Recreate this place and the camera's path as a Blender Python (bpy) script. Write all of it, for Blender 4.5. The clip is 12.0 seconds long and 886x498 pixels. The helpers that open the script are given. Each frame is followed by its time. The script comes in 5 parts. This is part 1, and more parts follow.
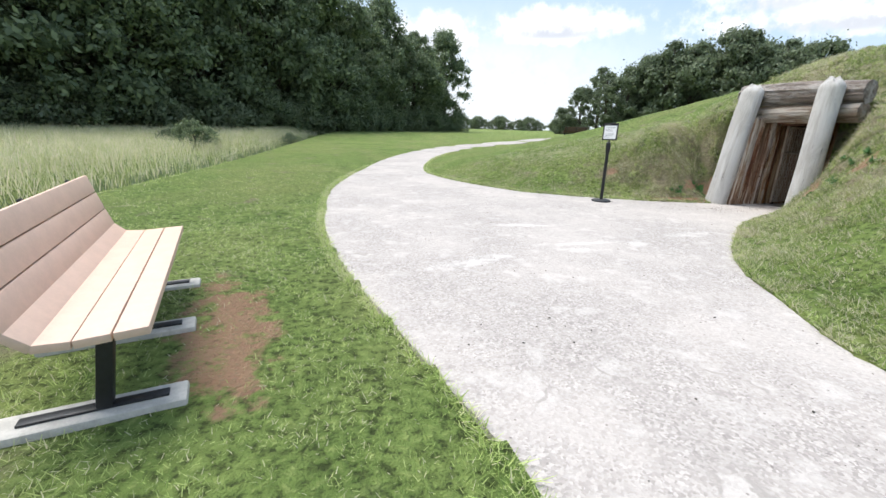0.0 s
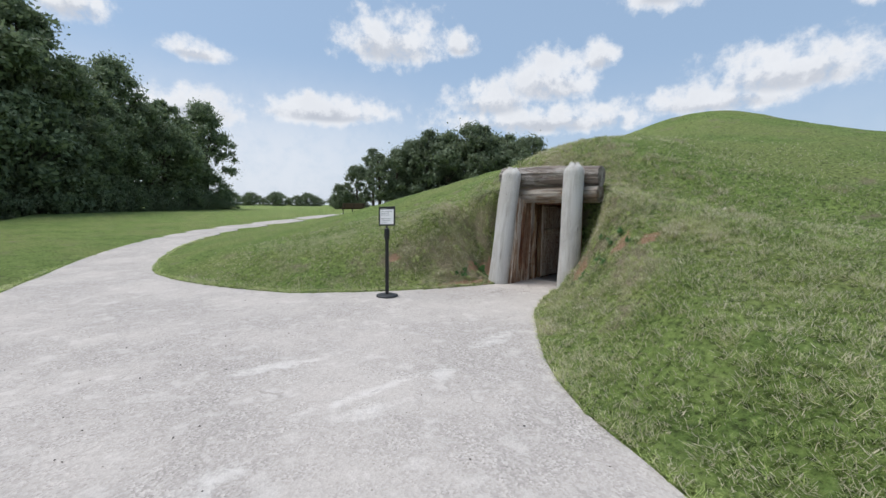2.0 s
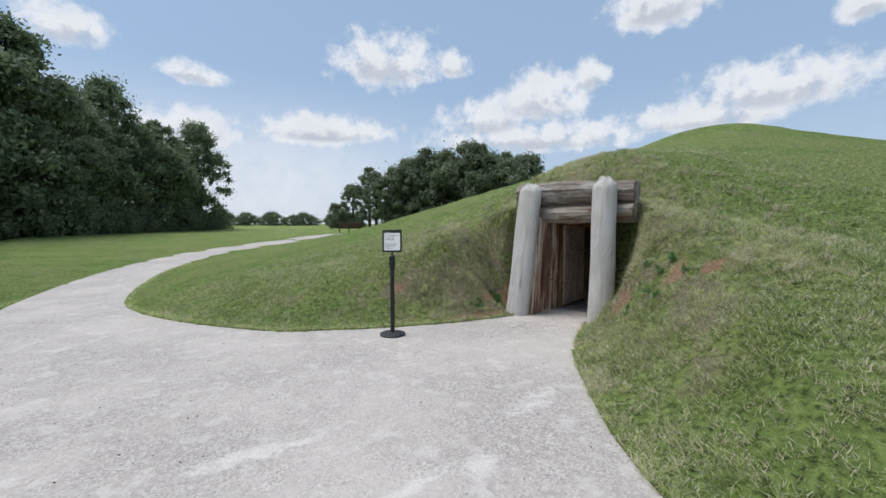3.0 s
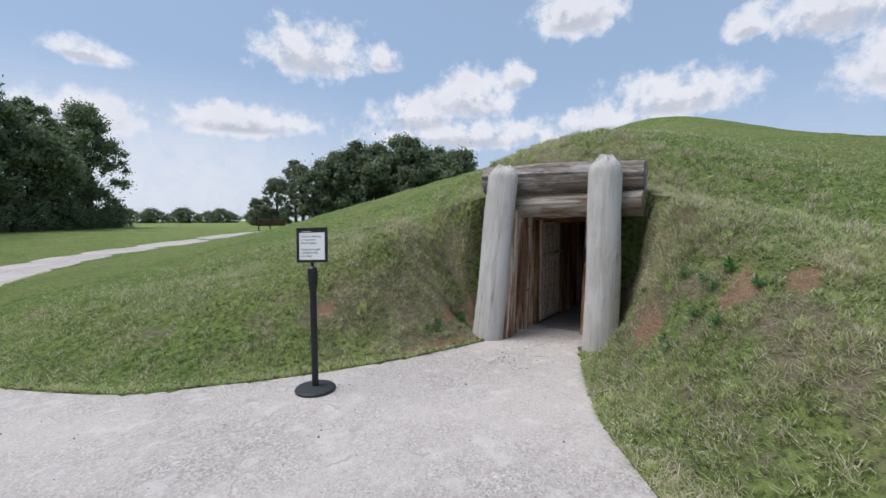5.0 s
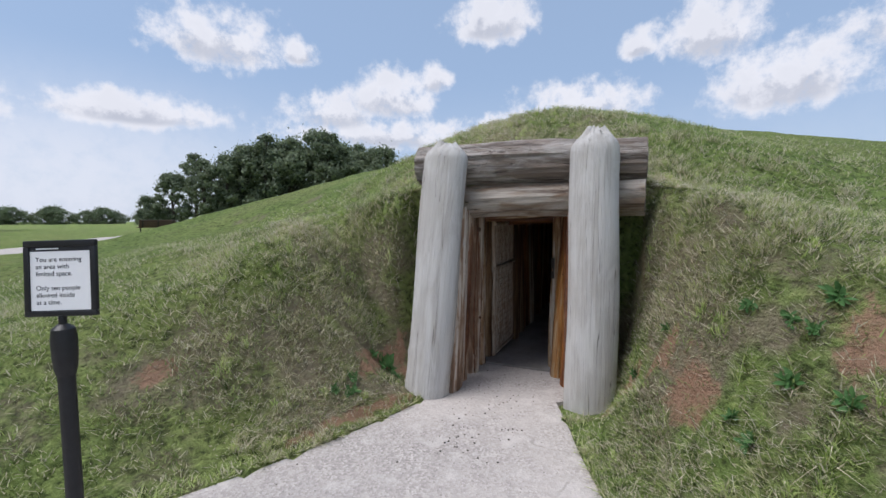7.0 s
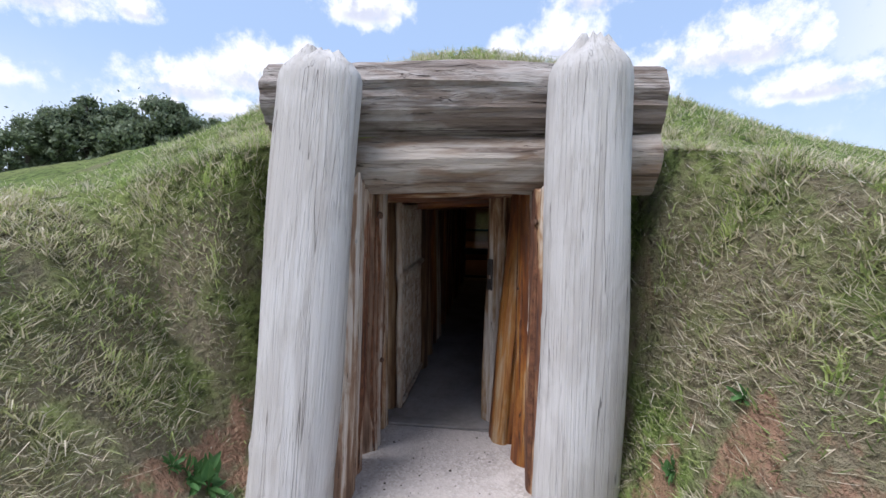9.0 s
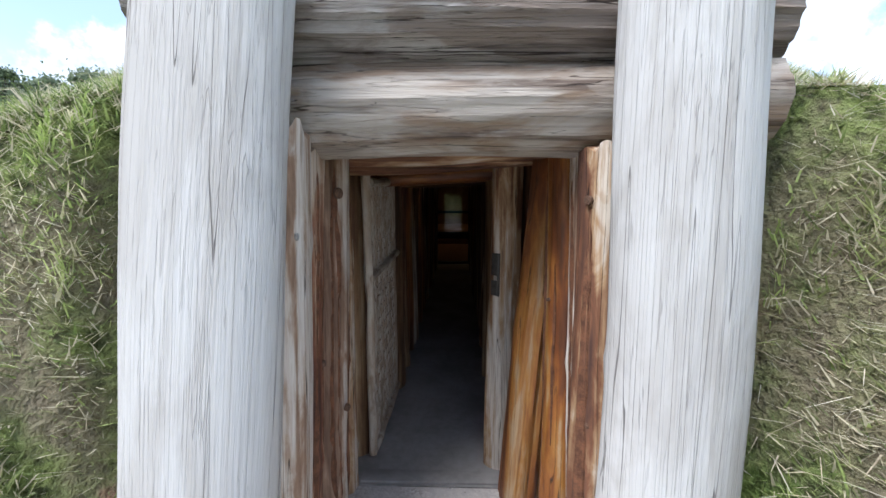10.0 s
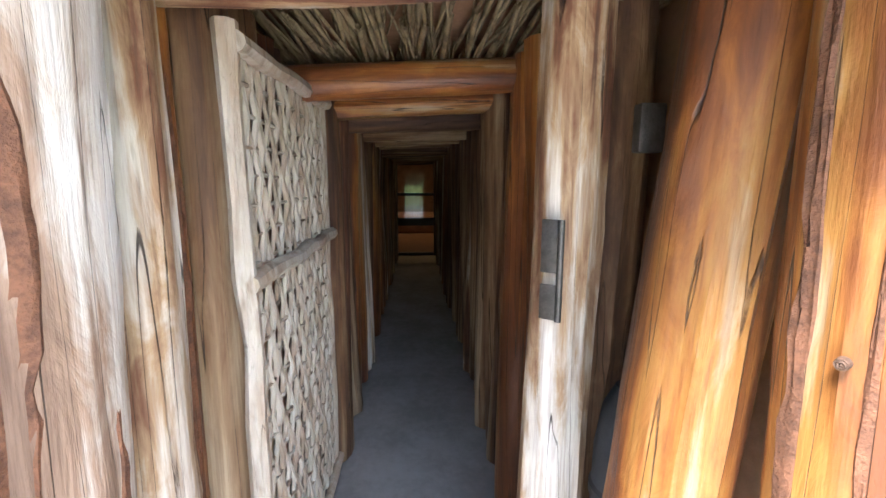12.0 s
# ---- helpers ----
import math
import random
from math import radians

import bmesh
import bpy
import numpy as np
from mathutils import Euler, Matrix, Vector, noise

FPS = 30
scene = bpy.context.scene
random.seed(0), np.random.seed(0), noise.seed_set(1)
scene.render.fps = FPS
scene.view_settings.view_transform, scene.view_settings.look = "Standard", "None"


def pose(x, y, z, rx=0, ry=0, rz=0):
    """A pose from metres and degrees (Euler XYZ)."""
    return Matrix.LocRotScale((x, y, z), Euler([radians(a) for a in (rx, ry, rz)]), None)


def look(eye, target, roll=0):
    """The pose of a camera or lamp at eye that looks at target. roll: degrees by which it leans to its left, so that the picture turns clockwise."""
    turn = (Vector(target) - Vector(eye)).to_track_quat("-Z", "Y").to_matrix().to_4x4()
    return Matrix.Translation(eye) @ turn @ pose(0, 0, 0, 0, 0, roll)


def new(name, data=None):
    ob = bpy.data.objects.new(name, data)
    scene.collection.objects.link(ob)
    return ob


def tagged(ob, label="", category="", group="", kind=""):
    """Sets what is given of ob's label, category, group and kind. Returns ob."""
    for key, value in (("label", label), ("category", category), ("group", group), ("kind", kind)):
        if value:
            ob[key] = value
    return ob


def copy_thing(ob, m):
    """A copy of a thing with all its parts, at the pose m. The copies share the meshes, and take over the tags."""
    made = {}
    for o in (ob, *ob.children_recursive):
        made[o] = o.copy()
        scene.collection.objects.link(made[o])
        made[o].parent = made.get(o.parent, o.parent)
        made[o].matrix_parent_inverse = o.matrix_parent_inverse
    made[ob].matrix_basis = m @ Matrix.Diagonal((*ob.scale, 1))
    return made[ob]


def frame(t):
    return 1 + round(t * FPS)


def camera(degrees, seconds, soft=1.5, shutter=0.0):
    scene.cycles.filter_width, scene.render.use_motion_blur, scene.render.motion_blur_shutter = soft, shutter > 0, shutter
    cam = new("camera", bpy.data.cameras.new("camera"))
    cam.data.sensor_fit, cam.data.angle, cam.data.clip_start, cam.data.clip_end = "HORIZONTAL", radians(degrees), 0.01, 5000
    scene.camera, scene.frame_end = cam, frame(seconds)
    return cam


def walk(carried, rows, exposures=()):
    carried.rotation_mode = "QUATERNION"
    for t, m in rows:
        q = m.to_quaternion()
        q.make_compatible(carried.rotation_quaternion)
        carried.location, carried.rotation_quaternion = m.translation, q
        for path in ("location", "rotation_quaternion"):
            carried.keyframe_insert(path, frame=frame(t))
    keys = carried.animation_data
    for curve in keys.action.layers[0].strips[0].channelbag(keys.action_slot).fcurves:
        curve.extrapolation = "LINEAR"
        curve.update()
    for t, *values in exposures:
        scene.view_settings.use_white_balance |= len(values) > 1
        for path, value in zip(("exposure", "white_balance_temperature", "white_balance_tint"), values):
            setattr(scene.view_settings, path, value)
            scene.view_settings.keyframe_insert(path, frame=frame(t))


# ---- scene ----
cam = camera(93.3, 12.0)
PATH = [
    (0, (1.127, -0.576, 1.279), (0.876, 1.328, 0.72), 1.8),
    (0.2, (1.146, -0.433, 1.292), (1.212, 1.497, 0.772), 1.1),
    (0.5, (1.219, -0.219, 1.326), (1.609, 1.683, 0.847), 0.5),
    (1, (1.398, 0.237, 1.418), (2.025, 2.101, 1.051), 0.4),
    (1.5, (1.44, 0.768, 1.464), (2.177, 2.606, 1.186), 1.0),
    (2, (1.545, 1.272, 1.459), (2.252, 3.131, 1.255), 0.6),
    (2.5, (1.583, 1.787, 1.501), (2.277, 3.657, 1.352), 0.2),
    (3, (1.653, 2.267, 1.524), (2.379, 4.127, 1.404), -0.0),
    (3.2, (1.688, 2.456, 1.528), (2.447, 4.303, 1.406), 0.3),
    (4.8, (2.133, 3.929, 1.523), (3.132, 5.657, 1.387), -0.1),
    (5, (2.204, 4.095, 1.503), (3.219, 5.812, 1.366), -0.2),
    (5.5, (2.411, 4.503, 1.531), (3.461, 6.199, 1.383), -0.3),
    (6, (2.664, 4.861, 1.513), (3.767, 6.524, 1.369), 0.1),
    (6.5, (2.897, 5.193, 1.502), (4.081, 6.798, 1.359), 0.0),
    (7, (3.128, 5.556, 1.515), (4.443, 7.057, 1.377), -0.3),
    (7.2, (3.232, 5.712, 1.499), (4.606, 7.159, 1.357), -0.1),
    (8.8, (4.097, 6.693, 1.454), (5.769, 7.776, 1.271), 0.4),
    (9, (4.212, 6.786, 1.462), (5.9, 7.842, 1.27), 0.6),
    (9.5, (4.527, 7.065, 1.441), (6.25, 8.052, 1.204), 0.2),
    (10, (4.842, 7.307, 1.431), (6.604, 8.211, 1.153), -0.0),
    (10.5, (5.147, 7.48, 1.423), (6.934, 8.318, 1.1), -0.3),
    (11, (5.405, 7.675, 1.345), (7.216, 8.448, 0.992), 0.0),
    (11.5, (5.634, 7.812, 1.27), (7.46, 8.568, 0.96), 0.3),
    (12, (5.871, 7.892, 1.203), (7.71, 8.613, 0.89), 0.1),
]
EXPOSURES = [(0.0, 0.45, 6400, 10), (0.5, 0.35, 6400, 10), (1.0, 0.14, 6350, 10), (1.6, -0.07, 6300, 10), (3.0, -0.16, 6250, 10), (5.0, -0.17, 6200, 13), (7.5, -0.1, 6150, 15), (9.0, 0.32, 6000, 17), (9.5, 0.62, 5850, 15), (10.0, 0.85, 5900, 12),
             (10.6, 1.2, 6100, 10), (11.0, 2.1, 6050, 10), (11.5, 3.05, 5850, 10), (12.0, 3.55, 5800, 10)]
walk(cam, [(t, look(eye, target, roll)) for t, eye, target, roll in PATH], EXPOSURES)

# ---- world, sun and exposure ----
SUN_AZ, SUN_EL = -66.0, 63.0


def node(tree, kind, x=0, y=0, **inputs):
    n = tree.nodes.new(kind)
    n.location = (x, y)
    for key, value in inputs.items():
        n.inputs[key.replace("_", " ")].default_value = value
    return n


def calc(tree, op, a, b=None, c=None, clamp=False):
    n = tree.nodes.new("ShaderNodeMath")
    n.operation, n.use_clamp = op, clamp
    for i, value in enumerate((a, b, c)):
        if value is None:
            continue
        if isinstance(value, (int, float)):
            n.inputs[i].default_value = value
        else:
            tree.links.new(value, n.inputs[i])
    return n.outputs[0]


def ramp(tree, value, low, high, to_low=0.0, to_high=1.0):
    n = tree.nodes.new("ShaderNodeMapRange")
    n.interpolation_type = "SMOOTHSTEP"
    for i, v in ((1, low), (2, high), (3, to_low), (4, to_high)):
        n.inputs[i].default_value = v
    tree.links.new(value, n.inputs[0])
    return n.outputs[0]


def blend(tree, factor, a, b, mode="MIX"):
    n = tree.nodes.new("ShaderNodeMix")
    n.data_type, n.blend_type = "RGBA", mode
    if isinstance(factor, (int, float)):
        n.inputs[0].default_value = factor
    else:
        tree.links.new(factor, n.inputs[0])
    for slot, value in ((6, a), (7, b)):
        if isinstance(value, tuple):
            n.inputs[slot].default_value = (*value[:3], 1)
        else:
            tree.links.new(value, n.inputs[slot])
    return n.outputs[2]


# cumulus clouds: azimuth from +y towards +x, elevation, half width, half height, in degrees
CLOUDS = [(14, 20.3, 7.6, 4.0), (22.8, 20.2, 2.4, 2.0), (-8.8, 16.8, 3.6, 1.6), (5.2, 11.8, 9.5, 2.2), (34.8, 15.8, 6.5, 4.0), (27, 13.6, 6, 3),
          (40.2, 18.0, 2.6, 2.4), (34.5, 11, 15, 2.4), (59.2, 14.2, 8, 3.4), (52.5, 12.0, 9, 2), (48, 24.3, 6, 3.2), (-19.7, 19.0, 4, 2.6),
          (-10.7, 10.8, 6.5, 2.6), (65.8, 20, 2.2, 2), (73.3, 19.8, 6, 4), (80, 14, 7, 4.2), (92, 17.5, 9, 3.6), (98.8, 12.6, 6.5, 2.2), (76.6, 25, 5, 3.0), (12, 30, 6, 2)]


def build_world():
    world = bpy.data.worlds.new("sky")
    scene.world = world
    world.use_nodes = True
    t = world.node_tree
    t.nodes.clear()
    sky = t.nodes.new("ShaderNodeTexSky")
    sky.sky_type, sky.sun_disc = "NISHITA", False
    sky.sun_elevation, sky.sun_rotation = radians(SUN_EL), radians(SUN_AZ)
    sky.air_density, sky.dust_density, sky.ozone_density = 1.0, 1.2, 1.5
    coord = t.nodes.new("ShaderNodeTexCoord")
    split = t.nodes.new("ShaderNodeSeparateXYZ")
    t.links.new(coord.outputs["Generated"], split.inputs[0])
    x, y, z = split.outputs
    deg = 180 / math.pi
    az = calc(t, "MULTIPLY", calc(t, "ARCTAN2", x, y), deg)
    el = calc(t, "MULTIPLY", calc(t, "ARCSINE", z), deg)
    wide = node(t, "ShaderNodeTexNoise", Scale=9.0, Detail=3.0, Roughness=0.5)
    fine = node(t, "ShaderNodeTexNoise", Scale=26.0, Detail=9.0, Roughness=0.62)
    for n in (wide, fine):
        t.links.new(coord.outputs["Generated"], n.inputs["Vector"])
    field = under = None
    for a0, e0, w, h in CLOUDS:
        da = calc(t, "DIVIDE", calc(t, "SUBTRACT", az, a0), w)
        de = calc(t, "DIVIDE", calc(t, "SUBTRACT", el, e0), h)
        # flatter undersides
        de = calc(t, "MULTIPLY", de, ramp(t, de, -0.6, 0.2, 1.35, 1.0))
        one = calc(t, "SUBTRACT", 1.0, calc(t, "ADD", calc(t, "MULTIPLY", da, da), calc(t, "MULTIPLY", de, de)))
        low = calc(t, "MULTIPLY", calc(t, "MAXIMUM", one, 0.0), ramp(t, calc(t, "ADD", de, calc(t, "MULTIPLY", calc(t, "SUBTRACT", fine.outputs[0], 0.5), 2.0)), 0.35, -0.6))
        field = one if field is None else calc(t, "MAXIMUM", field, one)
        under = low if under is None else calc(t, "MAXIMUM", under, low)
    field = calc(t, "MAXIMUM", field, -1.6)
    rough = calc(t, "ADD", calc(t, "MULTIPLY", calc(t, "SUBTRACT", fine.outputs[0], 0.5), 3.4), calc(t, "MULTIPLY", calc(t, "SUBTRACT", wide.outputs[0], 0.5), 2.0))
    density = calc(t, "ADD", field, rough)
    cover = ramp(t, density, -0.35, 0.95)
    # scattered cumulus over the rest of the sky
    rest = node(t, "ShaderNodeTexNoise", Scale=5.0, Detail=8.0, Roughness=0.6)
    t.links.new(coord.outputs["Generated"], rest.inputs["Vector"])
    behind = calc(t, "MULTIPLY", ramp(t, rest.outputs[0], 0.5, 0.6), ramp(t, y, 0.05, -0.45))
    cover = calc(t, "MAXIMUM", cover, behind)
    haze = calc(t, "MAXIMUM", calc(t, "MULTIPLY", ramp(t, el, 19.0, 5.0), ramp(t, calc(t, "ABSOLUTE", calc(t, "ADD", az, 8.0)), 34.0, 8.0, 0.25, 0.85)), ramp(t, el, 7.0, 0.0, 0.0, 0.6))
    haze = calc(t, "MULTIPLY", haze, ramp(t, fine.outputs[0], 0.25, 0.6, 0.75, 1.0))
    core = ramp(t, calc(t, "ADD", density, calc(t, "MULTIPLY", calc(t, "SUBTRACT", wide.outputs[0], 0.5), 2.5)), 0.3, 1.7)
    core = calc(t, "ADD", calc(t, "MULTIPLY", core, 0.2), ramp(t, under, 0.1, 0.75, 0.0, 0.8))
    white = blend(t, core, (9.3, 9.4, 9.6), (6.0, 6.3, 6.9))
    base = blend(t, 0.55, sky.outputs[0], (5.5, 7.4, 9.8))
    colour = blend(t, haze, base, (8.6, 8.9, 9.4))
    colour = blend(t, cover, colour, white)
    back = node(t, "ShaderNodeBackground", Strength=0.1)
    t.links.new(colour, back.inputs[0])
    out = t.nodes.new("ShaderNodeOutputWorld")
    t.links.new(back.outputs[0], out.inputs[0])


build_world()
sun = new("sun", bpy.data.lights.new("sun", "SUN"))
sun.data.energy, sun.data.angle, sun.data.color = 4.1, radians(34), (1.0, 0.965, 0.91)
az, el = radians(SUN_AZ), radians(SUN_EL)
sun.matrix_world = look((0, 0, 60), (-60 * math.sin(az) * math.cos(el), -60 * math.cos(az) * math.cos(el), 60 - 60 * math.sin(el)))

# ---- materials ----


def material(name, rough=0.8, metal=0.0, spec=0.4):
    m = bpy.data.materials.new(name)
    m.use_nodes = True
    t = m.node_tree
    s = t.nodes["Principled BSDF"]
    s.inputs["Roughness"].default_value, s.inputs["Metallic"].default_value = rough, metal
    s.inputs["Specular IOR Level"].default_value = spec
    return m, t, s


def noise_at(t, vector, scale, detail=4.0, rough=0.55, distortion=0.0):
    n = node(t, "ShaderNodeTexNoise", Scale=scale, Detail=detail, Roughness=rough, Distortion=distortion)
    t.links.new(vector, n.inputs["Vector"])
    return n.outputs[0]


def bumped(t, s, height, strength, distance):
    b = node(t, "ShaderNodeBump", Strength=strength, Distance=distance)
    t.links.new(height, b.inputs["Height"])
    t.links.new(b.outputs[0], s.inputs["Normal"])


def ground_position(t):
    return t.nodes.new("ShaderNodeNewGeometry").outputs["Position"]


def spot(t, pos, x, y, rx, ry, turn=0.0):
    """One inside an ellipse on the ground, falling to zero at its rim."""
    s = t.nodes.new("ShaderNodeSeparateXYZ")
    t.links.new(pos, s.inputs[0])
    dx, dy = calc(t, "SUBTRACT", s.outputs[0], x), calc(t, "SUBTRACT", s.outputs[1], y)
    c, k = math.cos(radians(turn)), math.sin(radians(turn))
    p = calc(t, "ADD", calc(t, "MULTIPLY", dx, c / rx), calc(t, "MULTIPLY", dy, k / rx))
    q = calc(t, "ADD", calc(t, "MULTIPLY", dx, -k / ry), calc(t, "MULTIPLY", dy, c / ry))
    return calc(t, "SUBTRACT", 1.0, calc(t, "ADD", calc(t, "MULTIPLY", p, p), calc(t, "MULTIPLY", q, q)))


# bare clay patches: x, y, half sizes, turn
BARE = [(-0.5, 1.6, 0.36, 1.1, 35), (5.36, 8.79, 0.24, 0.11, 12), (5.16, 8.72, 0.17, 0.09, 15), (5.0, 8.68, 0.18, 0.08, 15), (5.38, 8.66, 0.20, 0.10, 10), (4.93, 8.58, 0.16, 0.08, 20),
        (4.8, 8.30, 0.9, 0.08, 3), (6.05, 6.95, 0.14, 0.22, 20), (5.93, 6.62, 0.16, 0.12, 30), (5.71, 6.38, 0.22, 0.12, 50), (5.78, 5.68, 0.2, 0.16, 20), (5.92, 5.33, 0.22, 0.12, 0), (3.5, 8.98, 0.18, 0.09, 10)]


# worn, dry stretches of bank beside the doorway
DRY = [(5.0, 8.95, 1.3, 0.8, 15), (6.4, 6.0, 1.2, 1.7, 20), (5.6, 5.3, 0.9, 1.1, 30)]


def ground_material():
    m, t, s = material("mown grass over red clay", 0.95, 0, 0.15)
    pos = ground_position(t)
    big = noise_at(t, pos, 0.35, 3)
    mid = noise_at(t, pos, 2.2, 5)
    fine = noise_at(t, pos, 38.0, 5, 0.65)
    green = blend(t, ramp(t, mid, 0.35, 0.65), (0.17, 0.255, 0.065), (0.25, 0.34, 0.095))
    green = blend(t, ramp(t, big, 0.4, 0.62, 0, 0.7), green, (0.29, 0.33, 0.115))
    # fine shade between tufts painted in: near-black gaps, lighter tuft tops
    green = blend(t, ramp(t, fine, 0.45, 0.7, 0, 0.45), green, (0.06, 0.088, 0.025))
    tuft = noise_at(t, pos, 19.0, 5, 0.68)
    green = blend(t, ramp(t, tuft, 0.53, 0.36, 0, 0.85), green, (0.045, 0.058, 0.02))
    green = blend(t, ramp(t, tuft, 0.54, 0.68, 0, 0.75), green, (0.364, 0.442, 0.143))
    thatch = noise_at(t, pos, 1.5, 6, 0.62)
    steep = t.nodes.new("ShaderNodeSeparateXYZ")
    t.links.new(t.nodes.new("ShaderNodeNewGeometry").outputs["Normal"], steep.inputs[0])
    dry = calc(t, "ADD", thatch, ramp(t, steep.outputs[2], 0.98, 0.75, 0.0, 0.10))
    worn = None
    for e in DRY:
        one = spot(t, pos, *e)
        worn = one if worn is None else calc(t, "MAXIMUM", worn, one)
    dry = calc(t, "ADD", dry, ramp(t, worn, 0.0, 0.8, 0.0, 0.10))
    green = blend(t, ramp(t, dry, 0.57, 0.75, 0, 0.85), green, blend(t, fine, (0.16, 0.125, 0.085), (0.39, 0.33, 0.24)))
    bare = None
    for e in BARE:
        one = spot(t, pos, *e)
        bare = one if bare is None else calc(t, "MAXIMUM", bare, one)
    bare = ramp(t, calc(t, "ADD", calc(t, "MAXIMUM", bare, -1.0), calc(t, "MULTIPLY", calc(t, "SUBTRACT", noise_at(t, pos, 6.0, 8, 0.7), 0.5), 3.6)), 0.25, 0.9, 0, 0.9)
    cliff = ramp(t, steep.outputs[2], 0.22, 0.1)
    bare = calc(t, "MAXIMUM", bare, cliff)
    clay = blend(t, mid, (0.33, 0.18, 0.115), (0.46, 0.29, 0.20))
    clay = blend(t, ramp(t, fine, 0.5, 0.75), clay, (0.3, 0.23, 0.15))
    t.links.new(blend(t, bare, green, clay), s.inputs["Base Color"])
    bumped(t, s, calc(t, "ADD", calc(t, "MULTIPLY", fine, 0.5), calc(t, "MULTIPLY", tuft, 1.6)), 1.0, 0.06)
    return m


def let_light_through(t, s, colour, share):
    """Thin leaves pass part of the light on."""
    thin = t.nodes.new("ShaderNodeBsdfTranslucent")
    t.links.new(colour, thin.inputs[0])
    mix = node(t, "ShaderNodeMixShader")
    mix.inputs[0].default_value = share
    t.links.new(s.outputs[0], mix.inputs[1])
    t.links.new(thin.outputs[0], mix.inputs[2])
    t.links.new(mix.outputs[0], t.nodes["Material Output"].inputs[0])


def blade_material(name, colours, dry=0.0, tuft_shade=0.72):
    m, t, s = material(name, 0.6, 0, 0.25)
    g = t.nodes.new("ShaderNodeNewGeometry")
    patch = noise_at(t, g.outputs["Position"], 1.3, 5, 0.6)
    c = blend(t, g.outputs["Random Per Island"], colours[0], colours[1])
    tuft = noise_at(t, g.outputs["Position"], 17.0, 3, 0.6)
    # shade inside the clumps and their lit tops, put into the blade colour
    c = blend(t, ramp(t, tuft, 0.56, 0.38, 0, tuft_shade), c, tuple(0.32 * v for v in colours[0]))
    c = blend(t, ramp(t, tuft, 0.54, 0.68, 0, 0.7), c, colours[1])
    c = blend(t, ramp(t, patch, 0.42, 0.7, 0, 0.8), c, colours[2])
    steep = t.nodes.new("ShaderNodeTexWhiteNoise")
    steep.noise_dimensions = "1D"
    t.links.new(calc(t, "MULTIPLY", g.outputs["Random Per Island"], 91.7), steep.inputs["W"])
    c = blend(t, ramp(t, calc(t, "ADD", steep.outputs[0], calc(t, "MULTIPLY", patch, 0.8)), 1.22 - dry, 1.3 - dry), c, colours[3])
    t.links.new(c, s.inputs["Base Color"])
    let_light_through(t, s, c, 0.45)
    return m


def concrete_material():
    m, t, s = material("exposed aggregate concrete", 0.9, 0, 0.3)
    pos = ground_position(t)
    big = noise_at(t, pos, 0.7, 5, 0.6)
    mid = noise_at(t, pos, 4.0, 6, 0.65)
    v = node(t, "ShaderNodeTexVoronoi", Scale=70.0)
    t.links.new(pos, v.inputs["Vector"])
    grain = noise_at(t, pos, 120.0, 3, 0.6)
    c = blend(t, ramp(t, big, 0.35, 0.65), (0.315, 0.285, 0.265), (0.44, 0.40, 0.37))
    c = blend(t, ramp(t, mid, 0.52, 0.64, 0, 0.5), c, (0.56, 0.525, 0.495))
    stones = blend(t, v.outputs["Color"], (0.13, 0.115, 0.105), (0.70, 0.65, 0.61))
    worn = ramp(t, calc(t, "ADD", mid, calc(t, "MULTIPLY", big, 0.6)), 0.55, 0.95, 0.6, 0.15)
    c = blend(t, worn, c, stones)
    chip = node(t, "ShaderNodeTexVoronoi", Scale=11.0)
    t.links.new(pos, chip.inputs["Vector"])
    c = blend(t, ramp(t, chip.outputs["Distance"], 0.085, 0.05, 0, 0.7), c, (0.13, 0.11, 0.1))
    # pale scoured patches and hairline cracks
    scour = None
    for e in ((2.2, 4.45, 0.75, 0.07, 22), (2.12, 4.12, 0.3, 0.1, 15), (2.84, 4.6, 0.22, 0.12, 40), (1.4, 5.2, 0.5, 0.12, 10), (3.7, 5.3, 0.5, 0.15, 30), (0.9, 3.4, 0.6, 0.14, 40)):
        one = spot(t, pos, *e)
        scour = one if scour is None else calc(t, "MAXIMUM", scour, one)
    scour = calc(t, "ADD", calc(t, "MAXIMUM", scour, -1.5), calc(t, "MULTIPLY", calc(t, "SUBTRACT", noise_at(t, pos, 5.0, 7, 0.65, 1.0), 0.5), 5.0))
    c = blend(t, ramp(t, scour, -0.1, 1.5, 0, 0.5), c, (0.66, 0.63, 0.60))
    crack = node(t, "ShaderNodeTexVoronoi", Scale=0.55)
    crack.feature = "DISTANCE_TO_EDGE"
    warped = t.nodes.new("ShaderNodeVectorMath")
    warped.operation = "ADD"
    wobble = node(t, "ShaderNodeTexNoise", Scale=1.6, Detail=6.0)
    t.links.new(pos, wobble.inputs["Vector"])
    t.links.new(pos, warped.inputs[0])
    t.links.new(wobble.outputs["Color"], warped.inputs[1])
    t.links.new(warped.outputs[0], crack.inputs["Vector"])
    line = calc(t, "MULTIPLY", ramp(t, crack.outputs["Distance"], 0.012, 0.003), ramp(t, mid, 0.5, 0.62))
    c = blend(t, calc(t, "MULTIPLY", line, 0.5), c, (0.2, 0.18, 0.16))
    t.links.new(c, s.inputs["Base Color"])
    bumped(t, s, calc(t, "ADD", calc(t, "MULTIPLY", v.outputs["Distance"], 0.8), grain), 0.55, 0.006)
    return m


